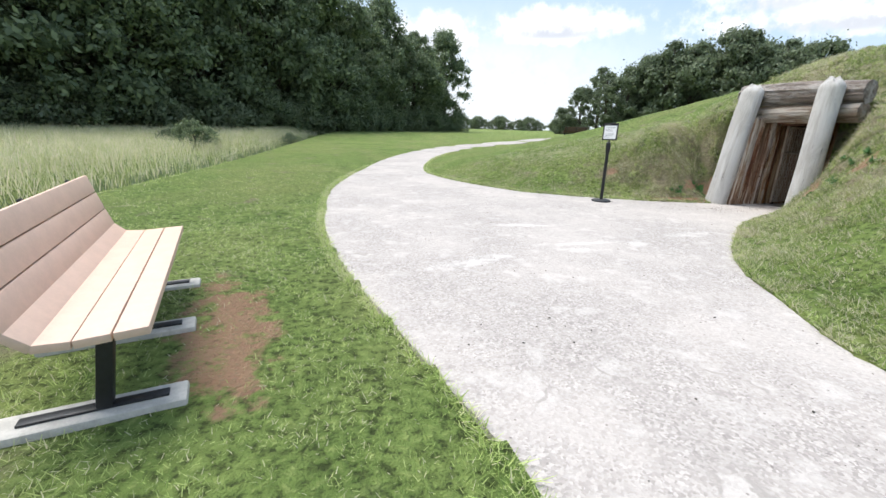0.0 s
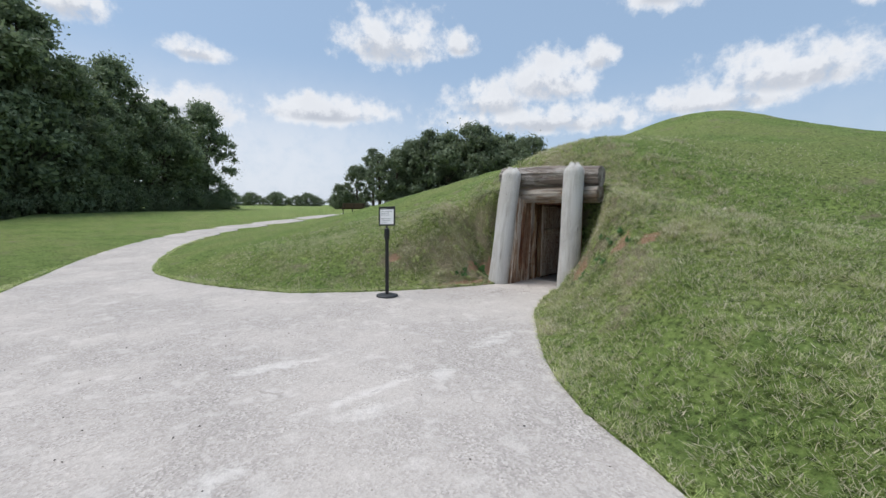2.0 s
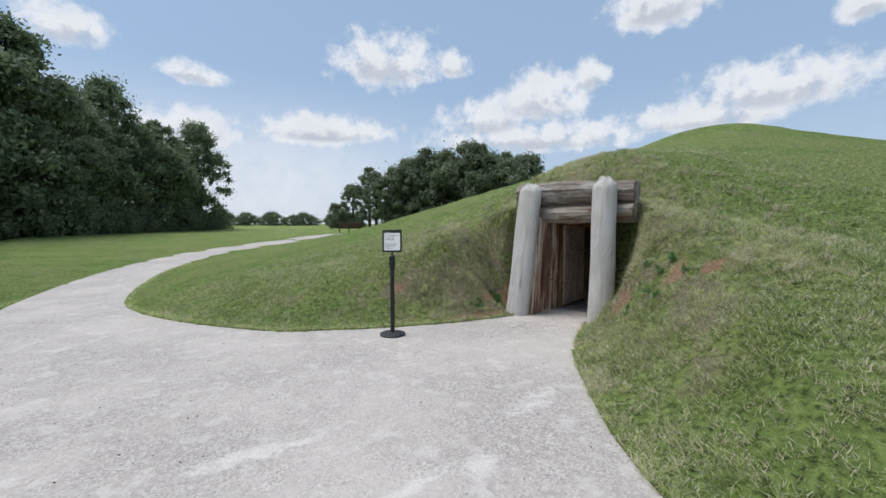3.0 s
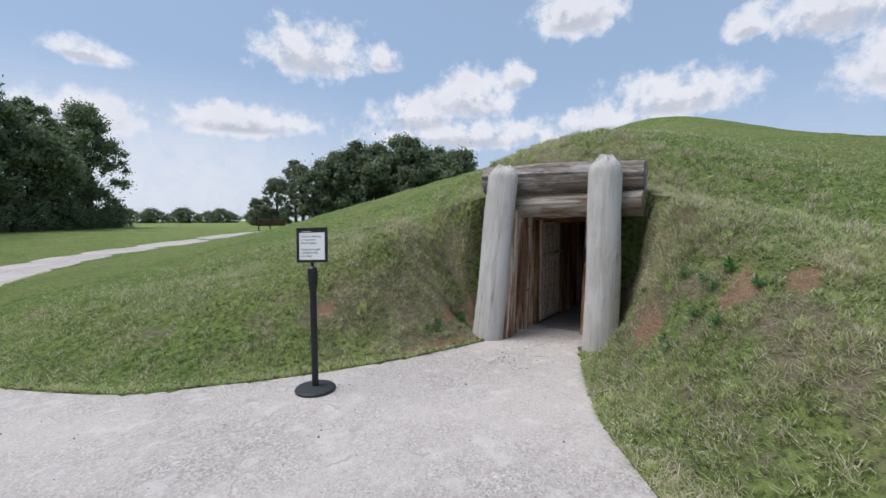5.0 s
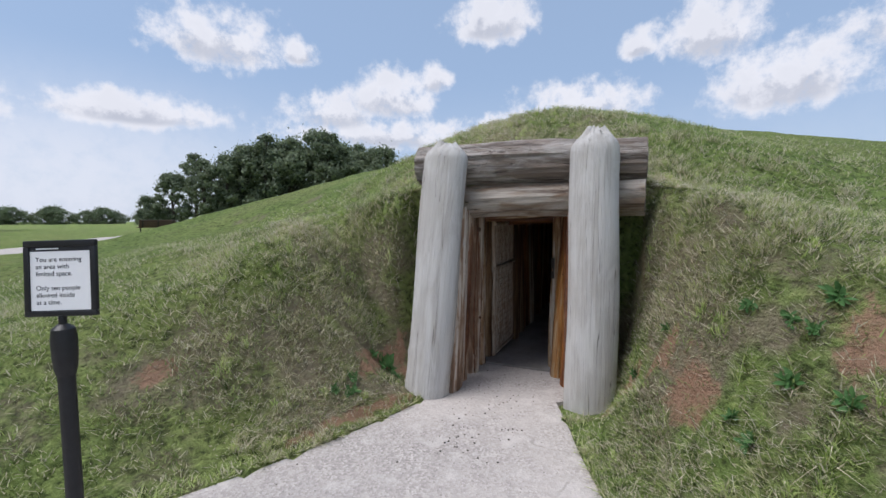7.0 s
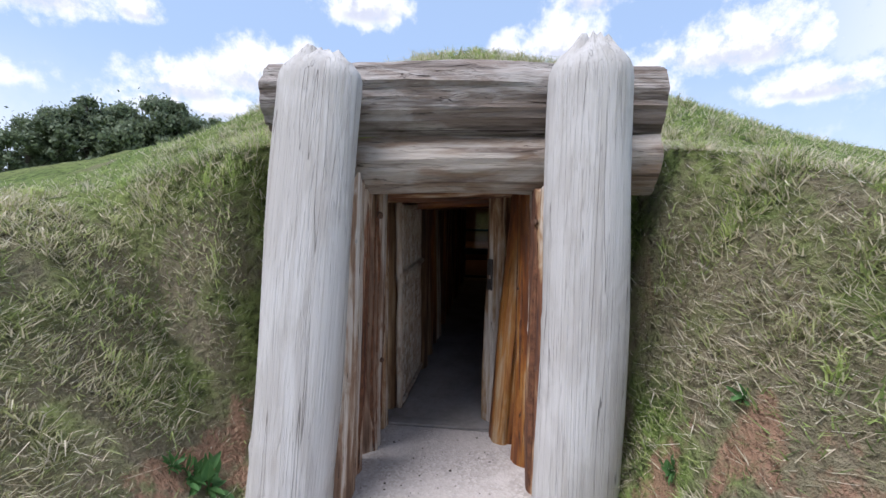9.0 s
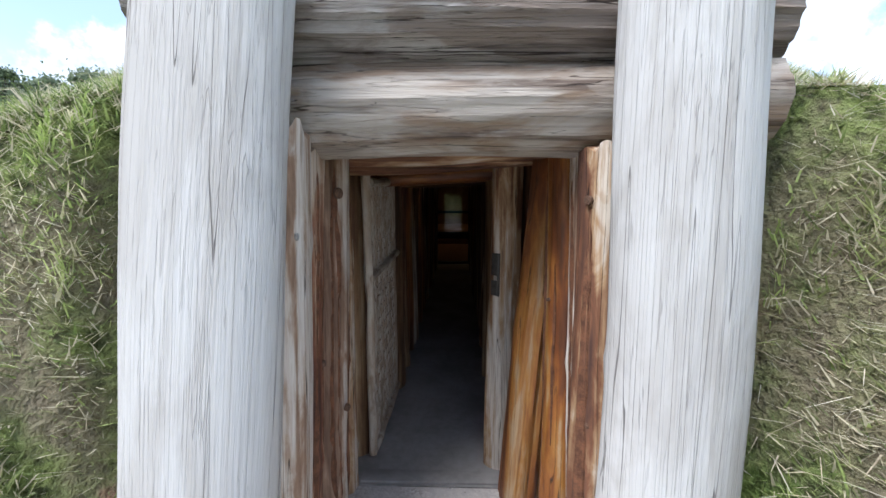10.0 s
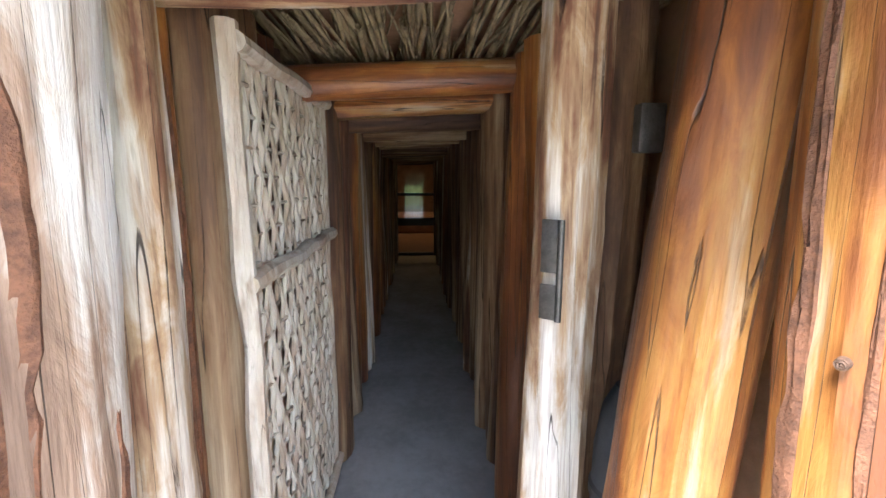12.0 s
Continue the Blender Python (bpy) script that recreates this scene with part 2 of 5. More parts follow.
def timber_material(name, pale, brown, dark, bark=0.5, rough=0.75, stretch=0.05, crack=0.8, relief=0.012, streaky=0.85, checks=0.5):
    """Weathered round timber; the grain runs along the log's own z axis."""
    m, t, s = material(name, rough, 0, 0.3)
    co = t.nodes.new("ShaderNodeTexCoord")
    info = t.nodes.new("ShaderNodeObjectInfo")
    shift = t.nodes.new("ShaderNodeVectorMath")
    shift.operation = "ADD"
    off = t.nodes.new("ShaderNodeCombineXYZ")
    for i, k in enumerate((37.0, 23.0, 51.0)):
        t.links.new(calc(t, "MULTIPLY", info.outputs["Random"], k), off.inputs[i])
    t.links.new(co.outputs["Object"], shift.inputs[0])
    t.links.new(off.outputs[0], shift.inputs[1])

    def along(f):
        mp = t.nodes.new("ShaderNodeMapping")
        mp.inputs["Scale"].default_value = (1, 1, f)
        t.links.new(shift.outputs[0], mp.inputs[0])
        return mp.outputs[0]

    fibre = noise_at(t, along(stretch), 90.0, 5, 0.6)
    streak = noise_at(t, along(stretch * 2), 16.0, 4, 0.55, 0.6)
    patch = noise_at(t, along(0.35), 5.0, 5, 0.6, 0.8)
    c = blend(t, ramp(t, patch, 0.5 - bark * 0.25, 0.72 - bark * 0.3), pale, brown)
    c = blend(t, ramp(t, streak, 0.5, 0.66, 0, streaky), c, dark)
    strip = noise_at(t, along(0.22), 9.0, 6, 0.65, 1.2)
    c = blend(t, ramp(t, strip, 0.5, 0.6, 0, bark), c, pale)
    c = blend(t, ramp(t, fibre, 0.3, 0.7, 0.0, 0.35), c, blend(t, 0.5, dark, pale))
    split = noise_at(t, along(stretch * 0.35), 24.0, 1, 0.5, 0.0)
    line = ramp(t, calc(t, "ABSOLUTE", calc(t, "SUBTRACT", split, 0.47)), 0.006, 0.0015)
    line = calc(t, "MULTIPLY", line, ramp(t, patch, 0.42, 0.52, crack * 0.4, crack))
    check = noise_at(t, along(stretch * 0.5), 70.0, 2, 0.5, 0.0)
    fine = ramp(t, calc(t, "ABSOLUTE", calc(t, "SUBTRACT", check, 0.5)), 0.012, 0.002)
    fine = calc(t, "MULTIPLY", fine, ramp(t, strip, 0.38, 0.6, crack * checks * 0.2, crack * checks))
    line = calc(t, "MAXIMUM", line, fine)
    c = blend(t, line, c, (0.035, 0.025, 0.02))
    t.links.new(c, s.inputs["Base Color"])
    h = calc(t, "SUBTRACT", calc(t, "ADD", calc(t, "MULTIPLY", fibre, 0.6), calc(t, "ADD", calc(t, "MULTIPLY", streak, 0.3), calc(t, "MULTIPLY", strip, 0.4))), calc(t, "MULTIPLY", line, 1.2))
    bumped(t, s, h, 0.75, relief)
    return m


def barked_material(name, shades, rough=0.65, relief=0.01, shine=0.3, dark=(0.03, 0.018, 0.012)):
    """Peeled timber with bark left in long bands: shades run from bare wood to bark; grain along the log's own z axis."""
    m, t, s = material(name, rough, 0, shine)
    co = t.nodes.new("ShaderNodeTexCoord")
    info = t.nodes.new("ShaderNodeObjectInfo")
    off = t.nodes.new("ShaderNodeCombineXYZ")
    for i, k in enumerate((37.0, 23.0, 51.0)):
        t.links.new(calc(t, "MULTIPLY", info.outputs["Random"], k), off.inputs[i])
    shift = t.nodes.new("ShaderNodeVectorMath")
    shift.operation = "ADD"
    t.links.new(co.outputs["Object"], shift.inputs[0])
    t.links.new(off.outputs[0], shift.inputs[1])

    def along(f):
        mp = t.nodes.new("ShaderNodeMapping")
        mp.inputs["Scale"].default_value = (1, 1, f)
        t.links.new(shift.outputs[0], mp.inputs[0])
        return mp.outputs[0]

    band = noise_at(t, along(0.09), 9.0, 3, 0.5, 0.5)
    ragged = noise_at(t, along(0.3), 18.0, 6, 0.65, 0.8)
    fibre = noise_at(t, along(0.05), 110.0, 4, 0.6)
    streak = noise_at(t, along(0.06), 32.0, 4, 0.55, 0.3)
    value = calc(t, "ADD", calc(t, "ADD", calc(t, "MULTIPLY", band, 0.62), calc(t, "MULTIPLY", ragged, 0.2)), calc(t, "MULTIPLY", streak, 0.18))
    value = ramp(t, value, 0.36, 0.64)
    stops = t.nodes.new("ShaderNodeValToRGB")
    n = len(shades)
    while len(stops.color_ramp.elements) < n:
        stops.color_ramp.elements.new(0.5)
    for i, c in enumerate(shades):
        stops.color_ramp.elements[i].position = i / (n - 1)
        stops.color_ramp.elements[i].color = (*c, 1)
    t.links.new(value, stops.inputs[0])
    c = blend(t, ramp(t, fibre, 0.35, 0.7, 0, 0.4), stops.outputs[0], shades[-2])
    c = blend(t, ramp(t, streak, 0.6, 0.72, 0, 0.6), c, shades[-1])
    split = noise_at(t, along(0.02), 24.0, 1, 0.5)
    line = calc(t, "MULTIPLY", ramp(t, calc(t, "ABSOLUTE", calc(t, "SUBTRACT", split, 0.47)), 0.008, 0.002), ramp(t, ragged, 0.4, 0.55, 0.3, 0.9))
    c = blend(t, line, c, dark)
    t.links.new(c, s.inputs["Base Color"])
    h = calc(t, "ADD", calc(t, "MULTIPLY", fibre, 0.35), calc(t, "SUBTRACT", calc(t, "MULTIPLY", ragged, 0.7), line))
    bumped(t, s, h, 0.7, relief)
    return m


def plain_material(name, colour, rough=0.6, metal=0.0, vary=0.25, scale=18.0, bump=0.15):
    m, t, s = material(name, rough, metal)
    co = t.nodes.new("ShaderNodeTexCoord").outputs["Object"]
    a, b = noise_at(t, co, scale, 5, 0.6), noise_at(t, co, scale * 7, 3, 0.6)
    low = tuple(c * (1 - vary) for c in colour)
    t.links.new(blend(t, ramp(t, calc(t, "ADD", calc(t, "MULTIPLY", a, 0.7), calc(t, "MULTIPLY", b, 0.3)), 0.35, 0.65), low, colour), s.inputs["Base Color"])
    bumped(t, s, b, bump, 0.004)
    return m


def leaf_material(name, a, b):
    m, t, s = material(name, 0.55, 0, 0.3)
    g = t.nodes.new("ShaderNodeNewGeometry")
    info = t.nodes.new("ShaderNodeObjectInfo")
    c = blend(t, g.outputs["Random Per Island"], a, b)
    c = blend(t, calc(t, "MULTIPLY", info.outputs["Random"], 0.5), c, tuple(0.5 * (p + q) * 0.75 for p, q in zip(a, b)))
    t.links.new(c, s.inputs["Base Color"])
    let_light_through(t, s, c, 0.4)
    return m


M_GROUND = ground_material()
M_CONCRETE = concrete_material()
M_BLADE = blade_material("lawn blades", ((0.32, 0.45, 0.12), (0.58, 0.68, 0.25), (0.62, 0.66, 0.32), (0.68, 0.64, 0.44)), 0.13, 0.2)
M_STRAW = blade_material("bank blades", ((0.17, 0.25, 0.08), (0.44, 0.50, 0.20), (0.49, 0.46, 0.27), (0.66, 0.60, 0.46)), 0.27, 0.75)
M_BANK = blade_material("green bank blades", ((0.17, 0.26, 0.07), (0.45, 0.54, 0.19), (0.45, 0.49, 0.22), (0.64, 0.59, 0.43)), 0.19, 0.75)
M_TALL = blade_material("tall field grass", ((0.46, 0.50, 0.24), (0.62, 0.63, 0.36), (0.68, 0.65, 0.42), (0.72, 0.66, 0.5)), 0.2, 0.3)
M_WEED = leaf_material("broad weed leaves", (0.065, 0.16, 0.05), (0.12, 0.25, 0.08))
M_LEAF = leaf_material("broadleaf foliage", (0.105, 0.15, 0.09), (0.25, 0.31, 0.165))
# the same foliage with distance haze mixed into its leaf colours
M_LEAF_HAZED = leaf_material("haze-paled far foliage", (0.13, 0.17, 0.11), (0.25, 0.30, 0.175))
M_TRUNK = plain_material("tree bark", (0.09, 0.075, 0.06), 0.9, 0, 0.4, 6, 0.5)
M_GREY = timber_material("bleached grey timber", (0.53, 0.52, 0.505), (0.43, 0.412, 0.392), (0.31, 0.28, 0.245), 0.35, 0.85, 0.025, 0.6, 0.010, 0.4, 0.4)
M_LINTEL = timber_material("rough weathered lintel timber", (0.40, 0.375, 0.35), (0.22, 0.175, 0.145), (0.085, 0.065, 0.055), 0.55, 0.9, 0.04, 1.0, 0.03, 0.85, 1.0)
M_BEAM = timber_material("brown-streaked lintel timber", (0.42, 0.375, 0.325), (0.25, 0.175, 0.12), (0.07, 0.042, 0.03), 0.4, 0.85, 0.035, 0.8, 0.02, 0.9, 0.8)
M_RED = barked_material("red-brown bark-streaked timber", ((0.52, 0.45, 0.37), (0.40, 0.28, 0.19), (0.24, 0.11, 0.06), (0.13, 0.05, 0.03), (0.05, 0.025, 0.02)), 0.75)
M_STAKE = barked_material("half-barked stake timber", ((0.64, 0.58, 0.50), (0.58, 0.51, 0.42), (0.38, 0.25, 0.14), (0.17, 0.075, 0.04), (0.06, 0.03, 0.022)), 0.7)
M_BARK = plain_material("dark red-brown bark", (0.18, 0.075, 0.036), 0.8, 0, 0.6, 26, 0.8)
M_PALE = barked_material("split pale grey stake timber", ((0.64, 0.61, 0.57), (0.60, 0.56, 0.51), (0.52, 0.46, 0.39), (0.28, 0.18, 0.12), (0.12, 0.07, 0.045)), 0.8)
M_ORANGE = barked_material("varnished orange-brown timber", ((0.42, 0.31, 0.19), (0.35, 0.165, 0.04), (0.28, 0.105, 0.024), (0.15, 0.048, 0.015), (0.06, 0.024, 0.012)), 0.45, 0.008, 0.4)
M_INNER = barked_material("dark brown passage timber", ((0.40, 0.29, 0.18), (0.27, 0.17, 0.09), (0.18, 0.095, 0.045), (0.10, 0.05, 0.027), (0.045, 0.024, 0.016)), 0.65)
M_REED = timber_material("dry reed", (0.32, 0.245, 0.135), (0.21, 0.15, 0.075), (0.10, 0.07, 0.035), 0.3, 0.8, 0.2, 0.2)
M_DRY = blade_material("dead dry stems", ((0.50, 0.42, 0.30), (0.70, 0.62, 0.48), (0.45, 0.36, 0.26), (0.74, 0.69, 0.58)), 0.2)
M_WATTLE = timber_material("bleached wattle", (0.52, 0.46, 0.38), (0.38, 0.28, 0.20), (0.22, 0.15, 0.10), 0.4, 0.85, 0.2, 0.3)
M_BLACK = plain_material("black powder coat", (0.018, 0.018, 0.02), 0.45, 0, 0.3, 30, 0.1)
M_RUBBER = plain_material("dark rubber", (0.03, 0.032, 0.036), 0.6, 0, 0.3, 14, 0.15)
M_STEEL = plain_material("dark grey steel", (0.13, 0.12, 0.11), 0.5, 0.8, 0.4, 30, 0.2)
M_BOLT = plain_material("galvanised bolt steel", (0.5, 0.49, 0.47), 0.45, 0.3, 0.35, 120, 0.2)
M_PAPER = plain_material("white sign paper", (0.82, 0.82, 0.82), 0.6, 0, 0.03, 5, 0.0)
M_INK = plain_material("black ink", (0.03, 0.03, 0.035), 0.6, 0, 0.05, 5, 0.0)
M_BENCH = plain_material("tan recycled plastic lumber", (0.66, 0.47, 0.37), 0.6, 0, 0.1, 9, 0.12)
M_BENCH_DARK = plain_material("dark brown bench lumber", (0.1, 0.06, 0.045), 0.6, 0, 0.2, 9, 0.12)
M_KNOT = plain_material("dark knot wood", (0.14, 0.075, 0.045), 0.7, 0, 0.5, 90, 0.5)
M_FOOTING = plain_material("cast concrete footing", (0.5, 0.48, 0.44), 0.9, 0, 0.25, 14, 0.4)
M_CLAY = plain_material("packed clay", (0.36, 0.2, 0.11), 0.95, 0, 0.35, 5, 0.6)
M_FLOOR = plain_material("dusty concrete passage floor", (0.29, 0.265, 0.25), 0.9, 0, 0.3, 3, 0.25)

# ---- plan ----
# the doorway's own axes: a runs into the mound, b to its right as one enters
DOOR = (5.81, 7.765)
AX, BX = (0.9045, 0.4266), (0.4266, -0.9045)


def site(a, b, z=0.0):
    return Vector((DOOR[0] + a * AX[0] + b * BX[0], DOOR[1] + a * AX[1] + b * BX[1], z))


SITE = Matrix(((AX[0], -BX[0], 0, DOOR[0]), (AX[1], -BX[1], 0, DOOR[1]), (0, 0, 1, 0), (0, 0, 0, 1)))  # x: into the mound, y: to the left


def smooth_line(points, steps=6):
    """A Catmull-Rom curve through a few control points."""
    p = [Vector(q) for q in points]
    p = [2 * p[0] - p[1]] + p + [2 * p[-1] - p[-2]]
    out = []
    for i in range(1, len(p) - 2):
        for k in range(steps):
            s = k / steps
            out.append(0.5 * (2 * p[i] + (p[i + 1] - p[i - 1]) * s + (2 * p[i - 1] - 5 * p[i] + 4 * p[i + 1] - p[i + 2]) * s * s + (3 * p[i] - p[i - 1] - 3 * p[i + 1] + p[i + 2]) * s ** 3))
    return out + [p[-2]]


OUTER = smooth_line([(4.9, -6.5), (2.7, -1.6), (1.36, 0.66), (0.97, 1.23), (0.5, 1.88), (-0.12, 2.75), (-0.72, 3.74), (-1.4, 5.18), (-2.35, 7.9), (-3.0, 11.8), (-3.45, 16.4), (-3.2, 21.5), (-2.0, 26.5), (1.2, 33), (9, 45)])
INNER = smooth_line([(10.5, 43.8), (3, 32), (-0.5, 25.2), (-1.65, 19), (-1.62, 15.0), (-1.2, 12.1), (-0.6, 10.75), (0.33, 9.6), (1.5, 8.62), (2.25, 8.38), (2.95, 8.23), (3.8, 8.16), (4.5, 8.17), (5.2, 8.24), (5.58, 8.33)])
MOUTH = [site(0.10, -0.66).xy, site(0.78, -0.60).xy, site(0.78, 0.46).xy, site(0.16, 0.46).xy, site(0.10, 0.36).xy]
RIGHT = smooth_line([(5.75, 7.17), (5.45, 6.88), (4.82, 6.19), (4.45, 5.62), (3.86, 4.55), (3.55, 3.68), (3.46, 2.96), (3.39, 2.42), (3.4, 1.93), (3.8, 0.6), (5.4, -2.2), (7.4, -5.6)])
PAVED = OUTER + INNER + MOUTH + RIGHT
PAVED_XY = np.array([(p[0], p[1]) for p in PAVED])


def step(lo, hi, x):
    s = np.clip((x - lo) / (hi - lo), 0, 1)
    return s * s * (3 - 2 * s)


def path_distance(x, y):
    """Signed distance from the pavement's edge, negative on the pavement."""
    p = np.stack([x, y], -1).reshape(-1, 2)
    best = np.full(len(p), 1e9)
    inside = np.zeros(len(p), bool)
    a, b = PAVED_XY, np.roll(PAVED_XY, -1, 0)
    for (ax, ay), (bx, by) in zip(a, b):
        ex, ey = bx - ax, by - ay
        k = np.clip(((p[:, 0] - ax) * ex + (p[:, 1] - ay) * ey) / max(ex * ex + ey * ey, 1e-9), 0, 1)
        best = np.minimum(best, (p[:, 0] - ax - k * ex) ** 2 + (p[:, 1] - ay - k * ey) ** 2)
        if ay != by:
            hit = (ay > p[:, 1]) != (by > p[:, 1])
            inside ^= hit & (p[:, 0] < ax + (p[:, 1] - ay) * ex / (by - ay))
    d = np.sqrt(best)
    return np.where(inside, -d, d).reshape(np.shape(x))


def swell(x, y):
    """The lawn's gentle rise far off."""
    r = np.hypot(x - 2, y - 4)
    return 0.55 * step(10, 42, r) + 0.55 * step(45, 130, r) + 0.32 * np.exp(-((x - 8.5) ** 2 + (y - 36) ** 2) / 25)


def waves(x, y):
    return 0.5 * np.sin(1.7 * x + 0.6 * y) * np.sin(1.3 * y - 0.5 * x + 1) + 0.3 * np.sin(3.9 * x - 2.1 * y) * np.sin(3.1 * y + 1.2 * x) + 0.2 * np.sin(9.1 * x + 5.3 * y) * np.sin(7.7 * y - 4.1 * x)


def land(x, y):
    """The height of the ground: lawn, mound with the spur over its passage, bank beside the path."""
    x, y = np.asarray(x, float), np.asarray(y, float)
    a, b = (x - DOOR[0]) * AX[0] + (y - DOOR[1]) * AX[1], (x - DOOR[0]) * BX[0] + (y - DOOR[1]) * BX[1]
    r = np.hypot(a - MOUND_A, b - MOUND_B)
    dome = MOUND_H * np.cos(np.clip(r / MOUND_R, 0, 1) * math.pi / 2) ** 2 + PEAK_H * np.exp(-(r / PEAK_R) ** 2)
    spur = np.where(a < FACE, step(-1.6, FACE, a), np.exp(-((a - FACE) / 4.5) ** 2)) * (1 - 0.14 * np.exp(-((a - FACE) / 0.7) ** 2))
    spur = spur * np.exp(-((b + 0.1) / np.where(b < -0.1, SPUR_L, SPUR_W)) ** 2)
    d = path_distance(x, y)
    d0 = d
    # a level apron between and around the posts
    apron = np.hypot(np.maximum(np.abs(a - 0.22) - 0.40, 0), np.maximum(np.abs(b + 0.06) - 0.76, 0))
    d = np.where(d > 0, np.minimum(d, apron), d)
    flank = step(FACE - 0.8, FACE, a) * step(0.8, 1.3, np.abs(b + 0.06)) * (np.abs(b) < 3) * np.where(b < 0, 1.5, 1.0)
    d = np.where(d > 0, np.maximum(d, flank), d)
    d = np.where((a > FACE) & (np.abs(b) < 3), 1.5, d)
    d0 = np.where((a > FACE) & (np.abs(b) < 3), 1.0, d0)
    reach = 1.42 - 0.72 * step(-1.0, 0.2, a) * step(-0.6, 0.0, b)
    # the saddle behind the doorway's crest, and the worn hollow before it
    saddle = -0.39 * np.exp(-((a - 0.86) / 0.87) ** 2 - (b / 5.0) ** 2) - 0.3 * np.exp(-((a + 2.56) ** 2 + (b + 0.68) ** 2) / 3.19 ** 2)
    rise = step(0, 1, d / reach)
    ditch = -0.35 * np.exp(-((x + DITCH + 0.28 * (y - 4)) / 0.8) ** 2) * step(-30, -5, y)
    z = (dome + SPUR_H * spur + saddle) * rise + swell(x, y) + ditch
    z += (0.02 + 0.03 * step(0.0, 0.9, d)) * (d > 0) + 0.02 * waves(x, y) * step(0, 0.6, d) + 0.035 * waves(2.3 * x, 2.3 * y) * step(0.3, 1.0, dome) * step(0.1, 0.8, d) * step(12, 8, np.abs(a))
    return np.where(d0 < 0, swell(x, y) - 0.05, z)


MOUND_A, MOUND_B, MOUND_R, MOUND_H, SPUR_H, SPUR_L, SPUR_W = 13.34, -0.38, 21.83, 4.2, 0.99, 2.42, 2.45
PEAK_H, PEAK_R = 1.02, 3.16
FACE, DITCH = 0.60, 6.4

# ---- building helpers ----


def mesh_object(name, verts, faces, mat, parent=None, smooth=True):
    me = bpy.data.meshes.new(name)
    me.from_pydata([tuple(v) for v in verts], [], faces)
    me.materials.append(mat)
    if smooth:
        me.shade_smooth()
    ob = new(name, me)
    if parent:
        ob.parent = parent
    return ob


def part(name, bm, mat, parent=None, label="", smooth=True, m=None):
    """One mesh object out of a bmesh, under a thing or a part."""
    bmesh.ops.recalc_face_normals(bm, faces=bm.faces)
    me = bpy.data.meshes.new(name)
    bm.to_mesh(me)
    bm.free()
    me.materials.append(mat)
    if smooth:
        me.shade_smooth()
        me.set_sharp_from_angle(angle=radians(38))
    ob = new(name, me)
    if parent:
        ob.parent = parent
    if m is not None:
        ob.matrix_local = m
    return tagged(ob, label)


def empty(name, m, label, category, group="", kind=""):
    e = new(name)
    e.empty_display_size = 0.1
    e.matrix_world = m
    return tagged(e, label, category, group, kind)


def box(w, d, h, bevel=0.006, at=(0, 0, 0), segments=2):
    """A bevelled block standing on z = 0 at its place."""
    bm = bmesh.new()
    bmesh.ops.create_cube(bm, size=1, matrix=Matrix.Translation((at[0], at[1], at[2] + h / 2)) @ Matrix.Diagonal((w, d, h, 1)))
    if bevel:
        bmesh.ops.bevel(bm, geom=bm.edges[:], offset=bevel, segments=segments, affect="EDGES", profile=0.5)
    return bm


def turned(profile, segments=28):
    """A body of revolution from (radius, height) pairs."""
    bm = bmesh.new()
    rows = []
    for r, z in profile:
        rows.append([bm.verts.new((r * math.cos(6.28319 * i / segments), r * math.sin(6.28319 * i / segments), z)) for i in range(segments)])
    for low, high in zip(rows, rows[1:]):
        for i in range(segments):
            bm.faces.new((low[i], low[(i + 1) % segments], high[(i + 1) % segments], high[i]))
    bm.faces.new(rows[0][::-1])
    bm.faces.new(rows[-1])
    return bm


def log_shape(length, r0, r1, seed, flat=1.0, groove=0.05, bow=0.02, knots=2, foot=0.0, top_round=0.0):
    """The surface of a worn round log along z, as a function of the turn and the share of its length. flat squeezes it along x."""
    rnd = random.Random(seed)
    ph = [rnd.uniform(0, 6.28) for _ in range(8)]
    kn = [(rnd.uniform(0, 6.28), rnd.uniform(0.15, 0.85) * length, rnd.uniform(0.1, 0.22)) for _ in range(knots)]

    def at(t, s, proud=0.0):
        z = s * length
        r = r0 + (r1 - r0) * s
        r *= 1 + 0.05 * math.sin(2 * t + ph[0] + s * 1.5) + 0.03 * math.sin(3 * t + ph[1] - s * 2) + 0.03 * math.sin(s * 9 + ph[2] + t)
        g = noise.noise((math.cos(t) * 4.5 + seed, math.sin(t) * 4.5, z * 0.7 + seed * 1.7))
        r *= 1 + groove * g + groove * 0.6 * noise.noise((math.cos(t) * 12, math.sin(t) * 12 + seed, z * 1.6)) + groove * 0.3 * noise.noise((math.cos(t) * 24, math.sin(t) * 24 + seed, z * 7))
        r *= 1 + foot * max(0, 1 - s / 0.16) * 0.5 * (1 - math.cos(t + ph[3]))
        for kt, kz, ks in kn:
            dt = (t - kt + math.pi) % 6.28319 - math.pi
            r += 0.05 * ks * math.exp(-((dt * r0) ** 2 + (z - kz) ** 2) / (0.035 ** 2))
        if top_round:
            e = max(0.0, (z - (length - top_round)) / top_round)
            r *= math.sqrt(max(0.02, 1 - 0.86 * e * e))
        r += proud
        return Vector((flat * r * math.cos(t) + bow * math.sin(s * 3.1 + ph[4]), r * math.sin(t) + bow * math.sin(s * 2.6 + ph[5]), z))

    return at


